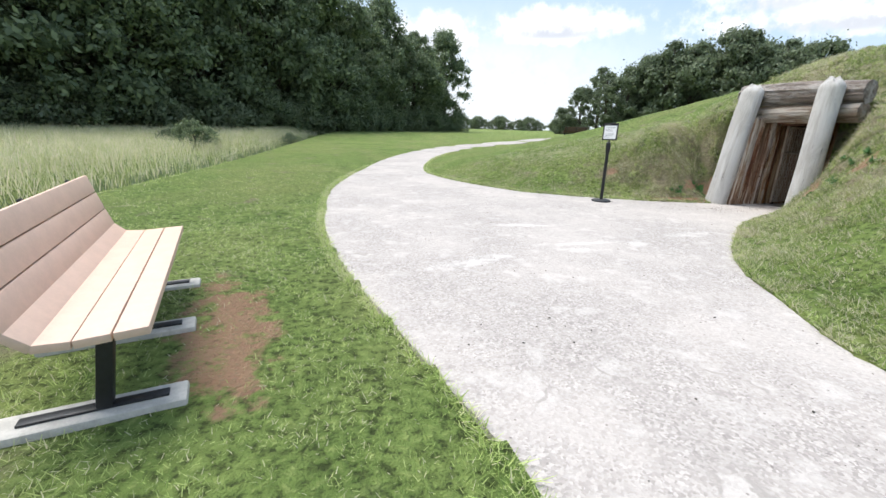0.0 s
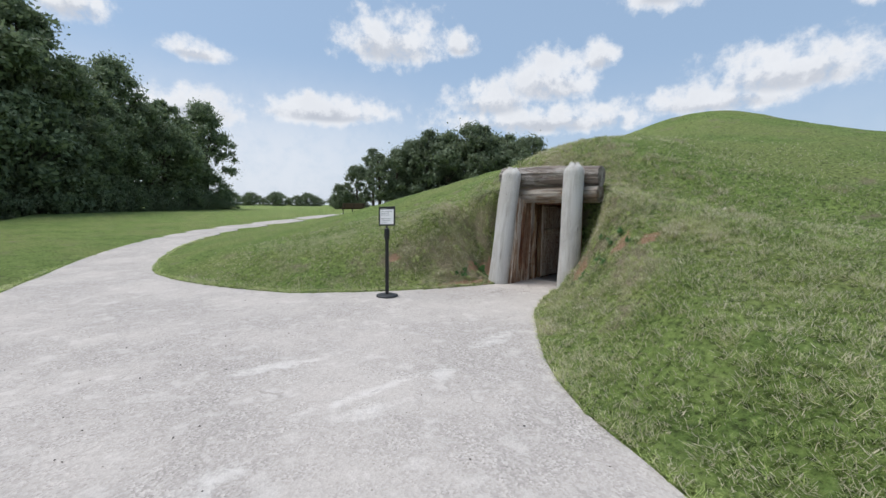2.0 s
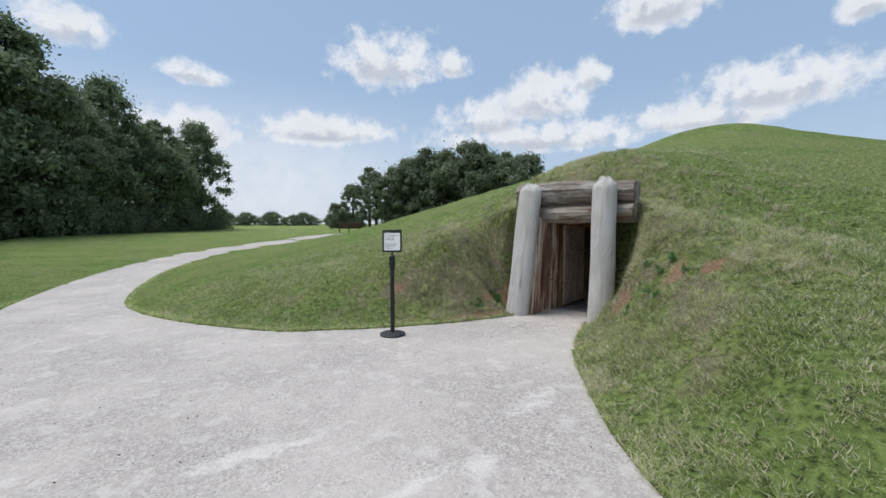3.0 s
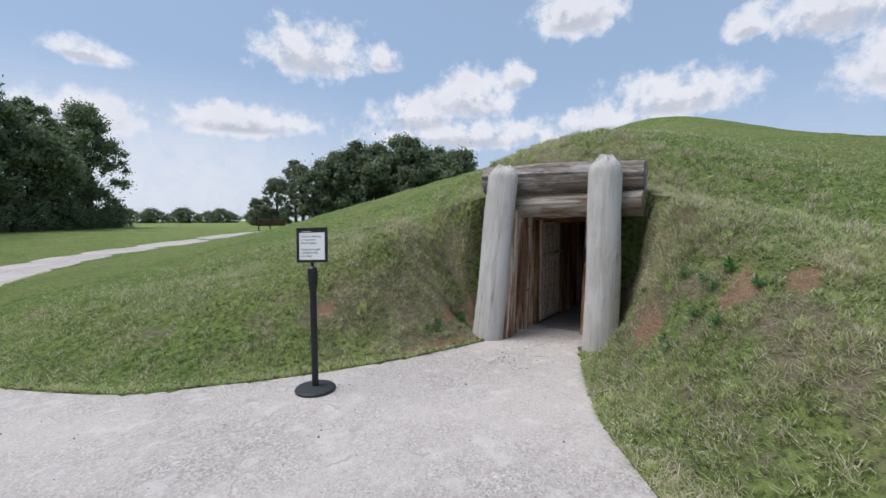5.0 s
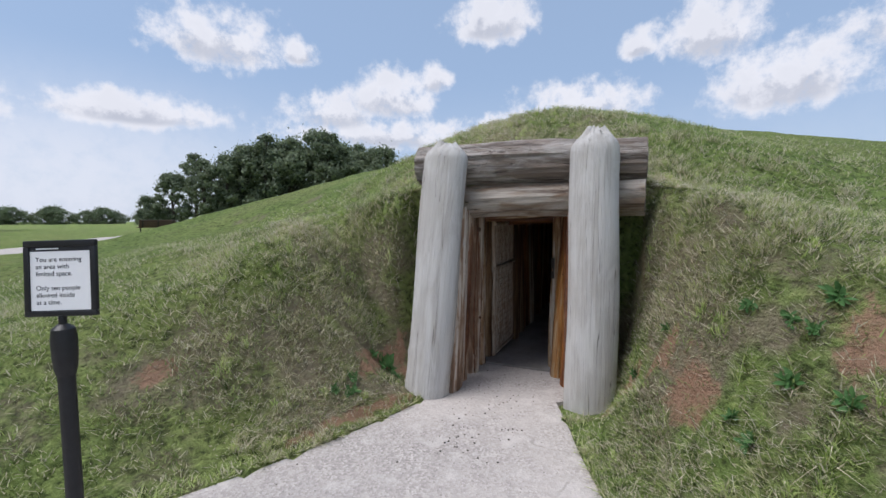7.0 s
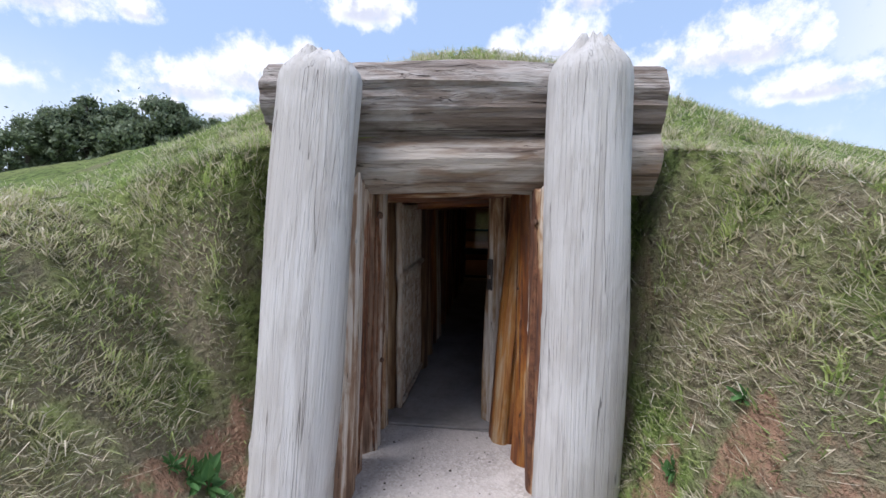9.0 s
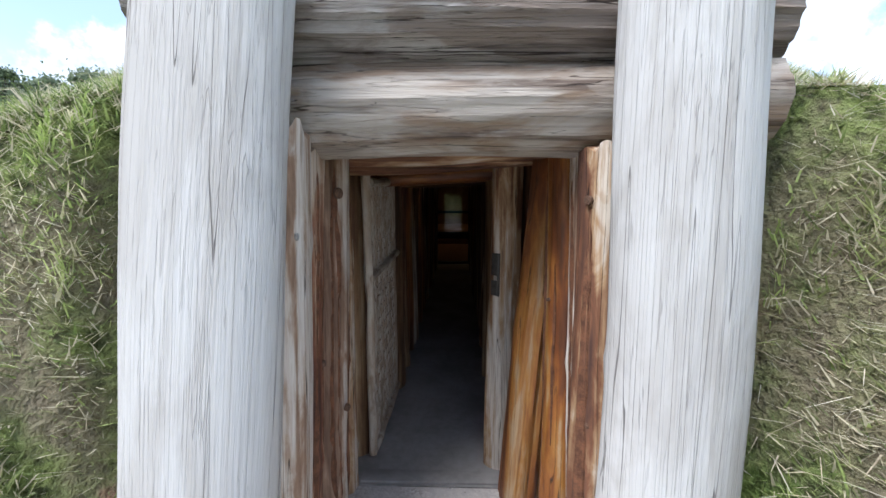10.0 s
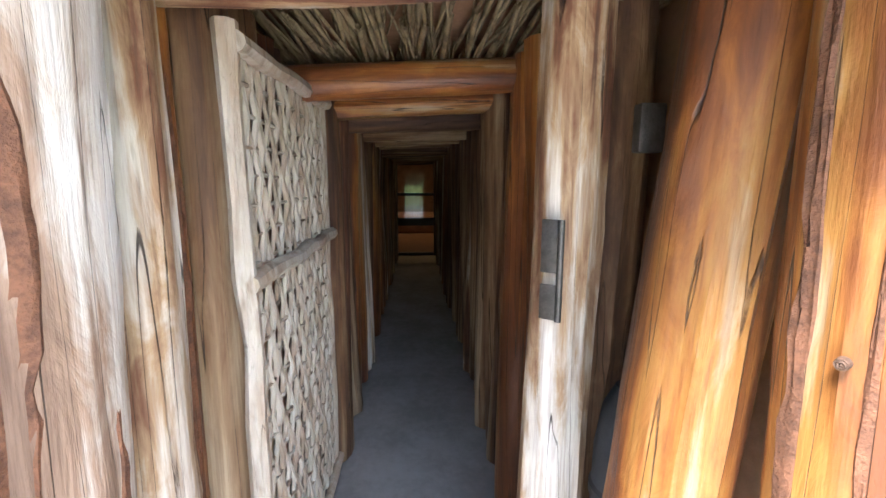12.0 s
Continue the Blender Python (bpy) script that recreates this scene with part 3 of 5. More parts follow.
def timber(length, r0, r1, seed, segments=28, rings=26, crown=0.04, **more):
    """A worn round log along z: uneven section, grooves, bow, knots, a ragged or rounded top."""
    at = log_shape(length, r0, r1, seed, **more)
    bm = bmesh.new()
    rows = []
    for j in range(rings + 1):
        ring = []
        for i in range(segments):
            t = 6.28319 * i / segments
            p = at(t, j / rings)
            if j == rings:
                p.z += crown * noise.noise((math.cos(t) * 2.6 + seed, math.sin(t) * 2.6, 3.3)) * 1.6
            ring.append(bm.verts.new(p))
        rows.append(ring)
    for low, high in zip(rows, rows[1:]):
        for i in range(segments):
            bm.faces.new((low[i], low[(i + 1) % segments], high[(i + 1) % segments], high[i]))
    for ring, turn in ((rows[0], -1), (rows[-1], 1)):
        # sawn or weathered end: an inner ring sunk a little
        c = sum((v.co for v in ring), Vector()) / segments
        inner = [bm.verts.new(c + (v.co - c) * 0.55 + Vector((0, 0, turn * (0.008 + 0.6 * crown * noise.noise(v.co * 9 + Vector((seed, 0, 0))))))) for v in ring]
        mid = bm.verts.new(c + Vector((0, 0, turn * 0.01)))
        for i in range(segments):
            k = (i + 1) % segments
            bm.faces.new((ring[i], ring[k], inner[k], inner[i]))
            bm.faces.new((inner[i], inner[k], mid))
    return bm


def bark_strip(at, turn, s0, s1, wide, seed):
    """A ragged strip of bark lying proud of a log's surface."""
    bm = bmesh.new()
    rows = []
    n = 44
    for j in range(n + 1):
        f = j / n
        s = s0 + (s1 - s0) * f
        taper = min(1.0, 6 * f, 6 * (1 - f)) * 0.9 + 0.1
        lo = turn - wide * taper * (0.55 + 0.9 * abs(noise.noise((seed, s * 7, 1)))) + 0.3 * wide * noise.noise((seed, s * 34, 5))
        hi = turn + wide * taper * (0.55 + 0.9 * abs(noise.noise((seed, s * 6, 9)))) + 0.3 * wide * noise.noise((seed, s * 30, 3))
        rows.append([bm.verts.new(at(lo + (hi - lo) * i / 8, s, -0.003 if i in (0, 8) or j in (0, n) else 0.0025 + 0.002 * noise.noise((i * 0.9 + seed, s * 40, 2)))) for i in range(9)])
    for low, high in zip(rows, rows[1:]):
        for i in range(8):
            bm.faces.new((low[i], low[i + 1], high[i + 1], high[i]))
    return bm


def stand(base, top):
    """A pose whose z axis runs from base to top, its x axis as near as may be along the passage."""
    z = (Vector(top) - Vector(base)).normalized()
    y = z.cross(Vector((AX[0], AX[1], 0.001)) if abs(z.z) > 0.5 else Vector((0, 0, 1))).normalized()
    x = y.cross(z)
    m = Matrix((x, y, z)).transposed().to_4x4()
    m.translation = base
    return m


# ---- ground and pavement ----


def spread(lo, hi, fine, far):
    """Grid lines: fine between lo and hi, then ever wider out to far on both sides."""
    lines = list(np.arange(lo, hi, fine))
    w, x = fine, hi
    while x < far:
        lines.append(x)
        w *= 1.16
        x += w
    lines.append(far)
    w, x = fine, lo
    while x > -far:
        w *= 1.16
        x -= w
        lines.append(max(x, -far))
    return lines


HOLE_L, HOLE_R, HOLE_TOP = -0.72, 0.60, 1.62


def build_ground():
    la = np.array(sorted(set(np.round([q for q in spread(-8.0, 4.0, 0.13, 2500) if not 0.5 < q < 0.72] + [0.5, FACE - 0.01, FACE + 0.01, 0.7], 4))))
    lb = np.array(sorted(set(np.round([q for q in spread(-5.5, 7.5, 0.13, 2500) if abs(q - HOLE_L) > 0.05 and abs(q - HOLE_R) > 0.05] + [HOLE_L, HOLE_R], 4))))
    ga, gb = np.meshgrid(la, lb, indexing="ij")
    x, y = DOOR[0] + ga * AX[0] + gb * BX[0], DOOR[1] + ga * AX[1] + gb * BX[1]
    z = land(x, y)
    nb = len(lb)
    verts = [tuple(v) for v in np.stack([x, y, z], -1).reshape(-1, 3)]
    faces, top = [], {}
    for i in range(len(la) - 1):
        for j in range(nb - 1):
            k = i * nb + j
            if abs(la[i] - FACE + 0.01) < 1e-3 and HOLE_L - 1e-4 <= lb[j] < HOLE_R - 1e-3:
                # the earth face above the doorway
                for q in (j, j + 1):
                    if q not in top:
                        top[q] = len(verts)
                        verts.append(tuple(site(FACE, lb[q], HOLE_TOP)))
                faces.append((top[j], top[j + 1], k + nb + 1, k + nb))
                continue
            faces.append((k, k + nb, k + nb + 1, k + 1)[::-1])
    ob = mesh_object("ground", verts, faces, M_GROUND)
    tagged(ob, "mown green lawn and grassy mound over red clay", "ground", kind="structure")


build_ground()


def build_pavement():
    bm = bmesh.new()
    # a curb-less slab, cut to its outline and laid on the swell of the lawn
    rim = [bm.verts.new((p[0], p[1], 0)) for p in PAVED]
    edges = [bm.edges.new((rim[i], rim[(i + 1) % len(rim)])) for i in range(len(rim))]
    bmesh.ops.triangle_fill(bm, edges=edges, use_beauty=True)
    for v in bm.verts:
        v.co.z = float(swell(np.array(v.co.x), np.array(v.co.y)))
    ex = bmesh.ops.extrude_face_region(bm, geom=bm.faces[:])
    for e in ex["geom"]:
        if isinstance(e, bmesh.types.BMVert):
            e.co.z -= 0.12
    ob = part("pavement", bm, M_CONCRETE, smooth=False)
    tagged(ob, "pale exposed-aggregate concrete path curving past the mound", "path", kind="structure")


build_pavement()

# ---- the entrance: posts, lintels, earth face ----
ENTRY = "entrance timbers"


def post_thing(name, base, top, r0, r1, seed, mat, label, group, **more):
    length = (Vector(top) - Vector(base)).length
    ob = part(name, timber(length, r0, r1, seed, **more), mat)
    ob.matrix_world = stand(base, top)
    return tagged(ob, label, "post", group)


post_thing("entrance_post", site(-0.15, -0.735, -0.15), site(0.10, -0.61, 2.17), 0.195, 0.19, 11, M_GREY, "tall bleached grey post leaning back beside the doorway, swollen foot", ENTRY,
           segments=56, rings=60, flat=0.72, groove=0.014, bow=0.02, crown=0.05, knots=3, foot=0.12, top_round=0.13)
post_thing("entrance_post", site(0.08, 0.625, -0.15), site(0.13, 0.615, 2.19), 0.195, 0.19, 23, M_GREY, "tall bleached grey post, cracked lengthwise, rounded ragged top", ENTRY,
           segments=56, rings=60, flat=0.66, groove=0.014, bow=0.012, crown=0.06, knots=2, top_round=0.15)


def lintel(a, b0, b1, z0, z1, r0, r1, seed, label, mat=None, **more):
    length = b1 - b0
    ob = part("lintel_log", timber(length, r0, r1, seed, **more), mat or M_LINTEL)
    ob.matrix_world = stand(site(a, b0, z0), site(a, b1, z1))
    return tagged(ob, label, "log", "lintel logs")


lintel(0.40, -1.0, 1.0, 2.02, 2.01, 0.18, 0.165, 31, "thick rough weathered grey log across the doorway's top", segments=64, rings=110, groove=0.1, bow=0.015, crown=0.006, knots=5)
lintel(0.40, -0.96, 0.99, 1.69, 1.685, 0.158, 0.15, 37, "brown-grey log beneath the upper lintel, splintered underside", M_BEAM, segments=56, rings=80, groove=0.08, bow=0.012, crown=0.006, knots=4)
lintel(0.68, -0.66, 0.55, 1.62, 1.64, 0.08, 0.08, 41, "pale tan inner lintel log over the passage mouth", M_STAKE, segments=28, rings=30, groove=0.06, knots=2)
lintel(0.88, -0.56, 0.50, 1.575, 1.59, 0.055, 0.055, 43, "split pale timber under the passage roof", M_STAKE, segments=24, rings=24, groove=0.1, knots=1)



def knot(owner, place, out, size):
    """A ringed knot standing a little proud of a timber."""
    z = Vector(out).normalized()
    x = z.orthogonal().normalized()
    m = Matrix((x, z.cross(x), z)).transposed().to_4x4()
    m.translation = place
    bm = turned([(size * 1.15, -0.01), (size * 1.1, 0.001), (size, 0.003), (size * 0.75, 0.0025), (size * 0.55, 0.0045), (size * 0.3, 0.003), (size * 0.1, 0.005)], 18)
    part("knot", bm, M_KNOT, owner, "dark ringed knot", m=owner.matrix_world.inverted() @ m)


# ---- passage ----
LONG = 7.3
LEFT_WALL, RIGHT_WALL = -0.40, 0.25


def roof_at(a):
    return 1.54 + 0.004 * (a - 1.5)


def build_passage():
    fl = part("floor", box(LONG - 0.79, 1.4, 0.10, 0.0, (0.79 + (LONG - 0.79) / 2, 0.07, -0.102)), M_FLOOR, smooth=False)
    fl.matrix_world = SITE
    tagged(fl, "dusty grey concrete floor of the passage", "floor", kind="structure")
    for name, b in (("wall_west", LEFT_WALL - 0.34), ("wall_east", RIGHT_WALL + 0.36)):
        w = part(name, box(LONG - 0.62, 0.12, 1.95, 0.0, (0.63 + (LONG - 0.62) / 2, -b, -0.1)), M_CLAY, smooth=False)
        w.matrix_world = SITE
        tagged(w, "dark packed clay behind the passage posts", "wall", kind="structure")
    bm = bmesh.new()
    rows = []
    for a in (0.63, 2, 4, 6, LONG):
        rows.append([bm.verts.new((a, -b, roof_at(a) + 0.14 + up)) for b, up in ((-0.72, 0), (0.6, 0), (0.6, 0.1), (-0.72, 0.1))])
    for low, high in zip(rows, rows[1:]):
        for i in range(4):
            bm.faces.new((low[i], low[(i + 1) % 4], high[(i + 1) % 4], high[i]))
    bm.faces.new(rows[0])
    bm.faces.new(rows[-1][::-1])
    c = part("ceiling", bm, M_CLAY, smooth=False)
    c.matrix_world = SITE
    tagged(c, "dark earth roof above the reeds", "ceiling", kind="structure")


build_passage()

# stakes at the mouth: a, b, radius, top, lean in a, lean in b, material, label
LEFT_STAKES = [(0.17, -0.505, 0.055, 1.60, -0.10, -0.02, M_PALE, "split pale grey stake with a knot and a bolt hole"),
               (0.35, -0.545, 0.085, 1.56, -0.08, -0.02, M_RED, "half-barked grey and red-brown stake beside the doorway"),
               (0.58, -0.545, 0.120, 1.57, -0.02, -0.02, M_PALE, "thick half-barked stake with a big knot near its top"),
               (0.79, -0.545, 0.070, 1.57, 0.0, 0.0, M_STAKE, "slender grey and brown stake beside the wattle gate"),
               (0.92, -0.585, 0.065, 1.57, 0.0, 0.0, M_ORANGE, "orange-brown stake at the gate's hinge side")]
RIGHT_STAKES = [(0.31, 0.485, 0.090, 1.57, -0.04, 0.02, M_STAKE, "grey and brown stake with a knot beside the doorway"),
                (0.43, 0.455, 0.050, 1.56, -0.03, 0.02, M_PALE, "slender grey stake beside the doorway"),
                (0.53, 0.410, 0.078, 1.57, -0.02, 0.0, M_ORANGE, "honey-brown stake with peeled bark marks"),
                (0.73, 0.410, 0.100, 1.58, 0.0, -0.10, M_ORANGE, "thick smooth orange-brown leaning post"),
                (1.0, 0.240, 0.075, 1.60, 0.0, 0.0, M_STAKE, "pale barked gate post carrying steel hinge plates"),
                (1.14, 0.385, 0.090, 1.60, 0.0, 0.0, M_INNER, "dark brown post behind the gate post")]
STAKES = []
for k, (a, b, r, top, la, lb, mat, label) in enumerate(LEFT_STAKES + RIGHT_STAKES):
    STAKES.append(post_thing("stake", site(a + la, b + lb, -0.06), site(a, b, top), r, r * 0.92, 100 + k * 7, mat, label, "palisade stakes", segments=30, rings=30, groove=0.11, bow=0.012, crown=0.03, knots=3, flat=2.3 if k == 0 else 1.0))
# strips of bark left on some of them: which, turn in degrees, from, to, half width in degrees
for k, turn, s0, s1, wide in ((1, 250, 0.05, 0.97, 16), (1, 300, 0.3, 0.8, 8), (2, 232, 0.02, 0.98, 17), (2, 286, 0.1, 0.62, 9), (4, 262, 0.0, 0.9, 14), (5, 128, 0.05, 0.9, 14), (6, 110, 0.2, 0.95, 14),
                              (7, 85, 0.02, 0.97, 12), (7, 138, 0.3, 0.75, 6)):
    a, b, r, top, la, lb, mat, label = (LEFT_STAKES + RIGHT_STAKES)[k]
    length = (site(a, b, top) - site(a + la, b + lb, -0.06)).length
    shape = log_shape(length, r, r * 0.92, 100 + k * 7, groove=0.11, bow=0.012, knots=3)
    part("bark_strip", bark_strip(shape, radians(turn), s0, s1, radians(wide), k * 3 + turn * 0.1), M_BARK, STAKES[k], "ragged dark red-brown bark")
bpy.context.view_layer.update()
for k, spots in ((1, ((0.33, -0.468, 0.82, -0.2, 1, 0.011),)), (2, ((0.51, -0.445, 1.42, -0.5, 0.85, 0.019), (0.52, -0.44, 0.55, -0.4, 0.9, 0.013))), (5, ((0.262, 0.41, 1.40, -0.6, -0.8, 0.013), (0.235, 0.43, 0.66, -0.6, -0.8, 0.013))), (7, ((0.485, 0.345, 1.02, -0.5, -0.87, 0.006),))):
    for a, b, z, na, nb, size in spots:
        knot(STAKES[k], site(a, b, z), site(na, nb) - site(0, 0), size)


def build_palisade():
    """Close-set posts along both sides of the passage, on a few shared meshes."""
    kinds = []
    for k in range(7):
        mat = (M_INNER, M_ORANGE, M_INNER, M_STAKE, M_INNER, M_ORANGE, M_INNER)[k]
        bm = timber(1.0, 0.085, 0.08, 300 + k * 3, segments=18, rings=14, groove=0.12, bow=0.015, crown=0.0, knots=3)
        proto = part("palisade_post", bm, mat)
        kinds.append((proto, ("dark brown round palisade post", "orange-brown palisade post with bark streaks", "dark brown round palisade post", "pale half-barked palisade post",
                              "dark brown round palisade post", "orange-brown palisade post with bark streaks", "dark brown round palisade post")[k]))
    rnd = random.Random(5)
    used = set()
    for b0, a in ((LEFT_WALL, 1.06), (RIGHT_WALL, 1.30)):
        i = 0
        while a < LONG - 0.1:
            k = rnd.randrange(7)
            wide = rnd.uniform(0.8, 1.25)
            proto, label = kinds[k]
            ob = proto if k not in used else proto.copy()
            if k in used:
                scene.collection.objects.link(ob)
            used.add(k)
            side = -1 if b0 < 0 else 1
            b = b0 + side * (0.085 * wide - rnd.uniform(0.0, 0.03))
            if b0 < 0 and a < 1.85:
                b -= 0.09
            m = stand(site(a + rnd.uniform(-0.03, 0.03), b, -0.03), site(a + rnd.uniform(-0.04, 0.04), b + rnd.uniform(-0.015, 0.015), roof_at(a) + 0.06))
            ob.matrix_world = m @ Matrix.Diagonal((wide, wide, roof_at(a) + 0.09, 1)) @ pose(0, 0, 0, 0, 0, rnd.uniform(0, 360))
            tagged(ob, label, "post", "passage palisade")
            a += 0.158 * wide
            i += 1


build_palisade()


def build_roof():
    rnd = random.Random(8)
    a, k = 1.5, 0
    while a < LONG:
        r = 0.06 if k else 0.055
        ob = part("ceiling_beam", timber(1.16, r, r * 0.95, 400 + k, segments=18, rings=14, groove=0.1, bow=0.012, crown=0.01, knots=2), M_ORANGE if k < 2 else M_INNER)
        ob.matrix_world = stand(site(a, -0.60, roof_at(a) + rnd.uniform(-0.02, 0.02) - 0.02), site(a, 0.55, roof_at(a) + 0.01))
        tagged(ob, "round brown log beam across the passage roof", "beam", "roof beams")
        a += 0.36 + rnd.uniform(-0.03, 0.05)
        k += 1
    # reeds and split cane laid over the beams
    verts, faces = [], []
    for n in range(1500):
        a0, b0 = rnd.uniform(0.75, 6.4), rnd.uniform(-0.68, 0.55)
        ln, r, yaw = rnd.uniform(0.5, 1.2), rnd.uniform(0.004, 0.011), rnd.gauss(0, 0.07)
        p, q = Vector((a0, -b0, roof_at(a0) + 0.045 + rnd.uniform(0, 0.08))), Vector((a0 + ln * math.cos(yaw), -b0 + ln * math.sin(yaw), roof_at(a0 + ln) + 0.045 + rnd.uniform(0, 0.08)))
        base = len(verts)
        for c, rr in ((p, r), (q, r * 0.7)):
            for s in range(4):
                verts.append(c + Vector((0, rr * math.cos(s * 1.5708), rr * math.sin(s * 1.5708))))
        for s in range(4):
            faces.append((base + s, base + (s + 1) % 4, base + 4 + (s + 1) % 4, base + 4 + s))
    ob = mesh_object("reed_thatch", verts, faces, M_REED)
    ob.matrix_world = SITE
    tagged(ob, "dry tan reeds and canes laid over the roof beams", "reeds", kind="stuff")


build_roof()


def rod(points, r, segments=8):
    """A bent stick through points."""
    bm = bmesh.new()
    rows = []
    for i, p in enumerate(points):
        d = (Vector(points[min(i + 1, len(points) - 1)]) - Vector(points[max(i - 1, 0)])).normalized()
        s = d.cross(Vector((0.3, 0.9, 0.2))).normalized()
        t = d.cross(s)
        rr = r * (1 + 0.12 * math.sin(i * 2.3 + points[0][0] * 50))
        rows.append([bm.verts.new(Vector(p) + rr * (s * math.cos(6.28319 * k / segments) + t * math.sin(6.28319 * k / segments))) for k in range(segments)])
    for low, high in zip(rows, rows[1:]):
        for k in range(segments):
            bm.faces.new((low[k], low[(k + 1) % segments], high[(k + 1) % segments], high[k]))
    bm.faces.new(rows[0][::-1])
    bm.faces.new(rows[-1])
    return bm


def build_gate():
    """The open wattle gate: x along the gate, z up."""
    wide, tall = 0.74, 1.47
    m = SITE @ pose(0.985, 0.44, 0.03, 0, 0, -0.8)
    gate = empty("wattle_gate", m, "open woven wattle gate, bleached grey, swung against the passage posts", "gate")
    rnd = random.Random(12)

    def wobbly(p, q, n, amp):
        return [Vector(p).lerp(Vector(q), i / n) + Vector((rnd.uniform(-amp, amp), rnd.uniform(-amp, amp), rnd.uniform(-amp, amp))) for i in range(n + 1)]

    for x in (0.0, wide):
        part("stile", rod(wobbly((x, 0, 0), (x, 0, tall), 9, 0.005), 0.017 if x else 0.022), M_WATTLE, gate)
    for z in (0.03, 0.965, tall - 0.03):
        part("rail", rod(wobbly((-0.01, -0.016, z), (wide + 0.02, -0.016, z + (0.015 if z > 0.5 else 0)), 7, 0.005), 0.022 if z > 0.5 else 0.016), M_WATTLE, gate)
    rows = [0.07 + 0.062 * i for i in range(22)]
    for n, z in enumerate(rows):
        pts = [Vector((wide * k / 14, 0.006 * (1 if (k + n) % 2 else -1), z + rnd.uniform(-0.006, 0.006))) for k in range(15)]
        part("cross_cane", rod(pts, rnd.uniform(0.004, 0.006), 6), M_WATTLE, gate)
    for i in range(21):
        x = 0.03 + (wide - 0.06) * i / 20 + rnd.uniform(-0.004, 0.004)
        drift = rnd.uniform(-0.012, 0.012)
        pts = [(x + drift * k / 22 + rnd.uniform(-0.003, 0.003), (0.005 if (k + i) % 2 else -0.005), 0.03 + (tall - 0.06) * k / 22) for k in range(23)]
        part("woven_cane", rod(pts, rnd.uniform(0.006, 0.010), 6), M_WATTLE, gate)
    return gate


build_gate()


def build_hinges():
    e = empty("hinge_plate", SITE @ pose(0.936, -0.187, 0.92, 0, 0, -128), "pair of dark grey steel hinge plates bolted on the gate post", "hinge")
    for z, h in ((0.10, 0.11), (0.0, 0.075)):
        part("plate", box(0.04, 0.006, h, 0.002, (0, 0, z)), M_STEEL, e)
        for dz in (0.025, h - 0.025):
            part("bolt", turned([(0.011, 0), (0.011, 0.008), (0.006, 0.012)], 10), M_STEEL, e, m=pose(0, 0.003, z + dz, -90))
    part("pin", turned([(0.007, 0), (0.007, 0.21)], 10), M_STEEL, e, m=pose(0.022, -0.004, 0.0))


build_hinges()
# a bolt set in the first stake's knot
ob = part("bolt", turned([(0.002, 0.0), (0.011, 0.0), (0.011, 0.004), (0.008, 0.007), (0.003, 0.007)], 14), M_BOLT)
ob.matrix_world = SITE @ pose(0.10, 0.452, 1.30, 90, 0, 180)
tagged(ob, "small round steel bolt head in a stake", "bolt")
# dark oval rubber-edged bin tucked behind the orange post, and the bracket above it
e = empty("storage_bin", SITE @ pose(0.925, -0.375, 0.0) @ Matrix.Diagonal((0.8, 0.8, 1, 1)), "dark grey oval plastic bin standing between palisade posts", "bin")
part("body", turned([(0.06, 0), (0.08, 0.03), (0.09, 0.45), (0.088, 0.62), (0.07, 0.72), (0.04, 0.77), (0.01, 0.78)], 30), M_RUBBER, e)
part("rim", turned([(0.088, 0.0), (0.096, 0.01), (0.096, 0.03), (0.088, 0.04)], 30), M_BLACK, e, m=pose(0, 0, 0.5))
ob = part("bracket", box(0.03, 0.05, 0.09, 0.004, (0.90, -0.355, 1.26)), M_STEEL)
ob.matrix_world = SITE
tagged(ob, "dark steel bracket fixed between the palisade posts", "bracket")
ob = part("threshold", box(0.09, 0.78, 0.014, 0.005, (0.85, 0.08, -0.004)), M_FLOOR)
ob.matrix_world = SITE
tagged(ob, "worn dusty sill across the passage floor", "threshold")


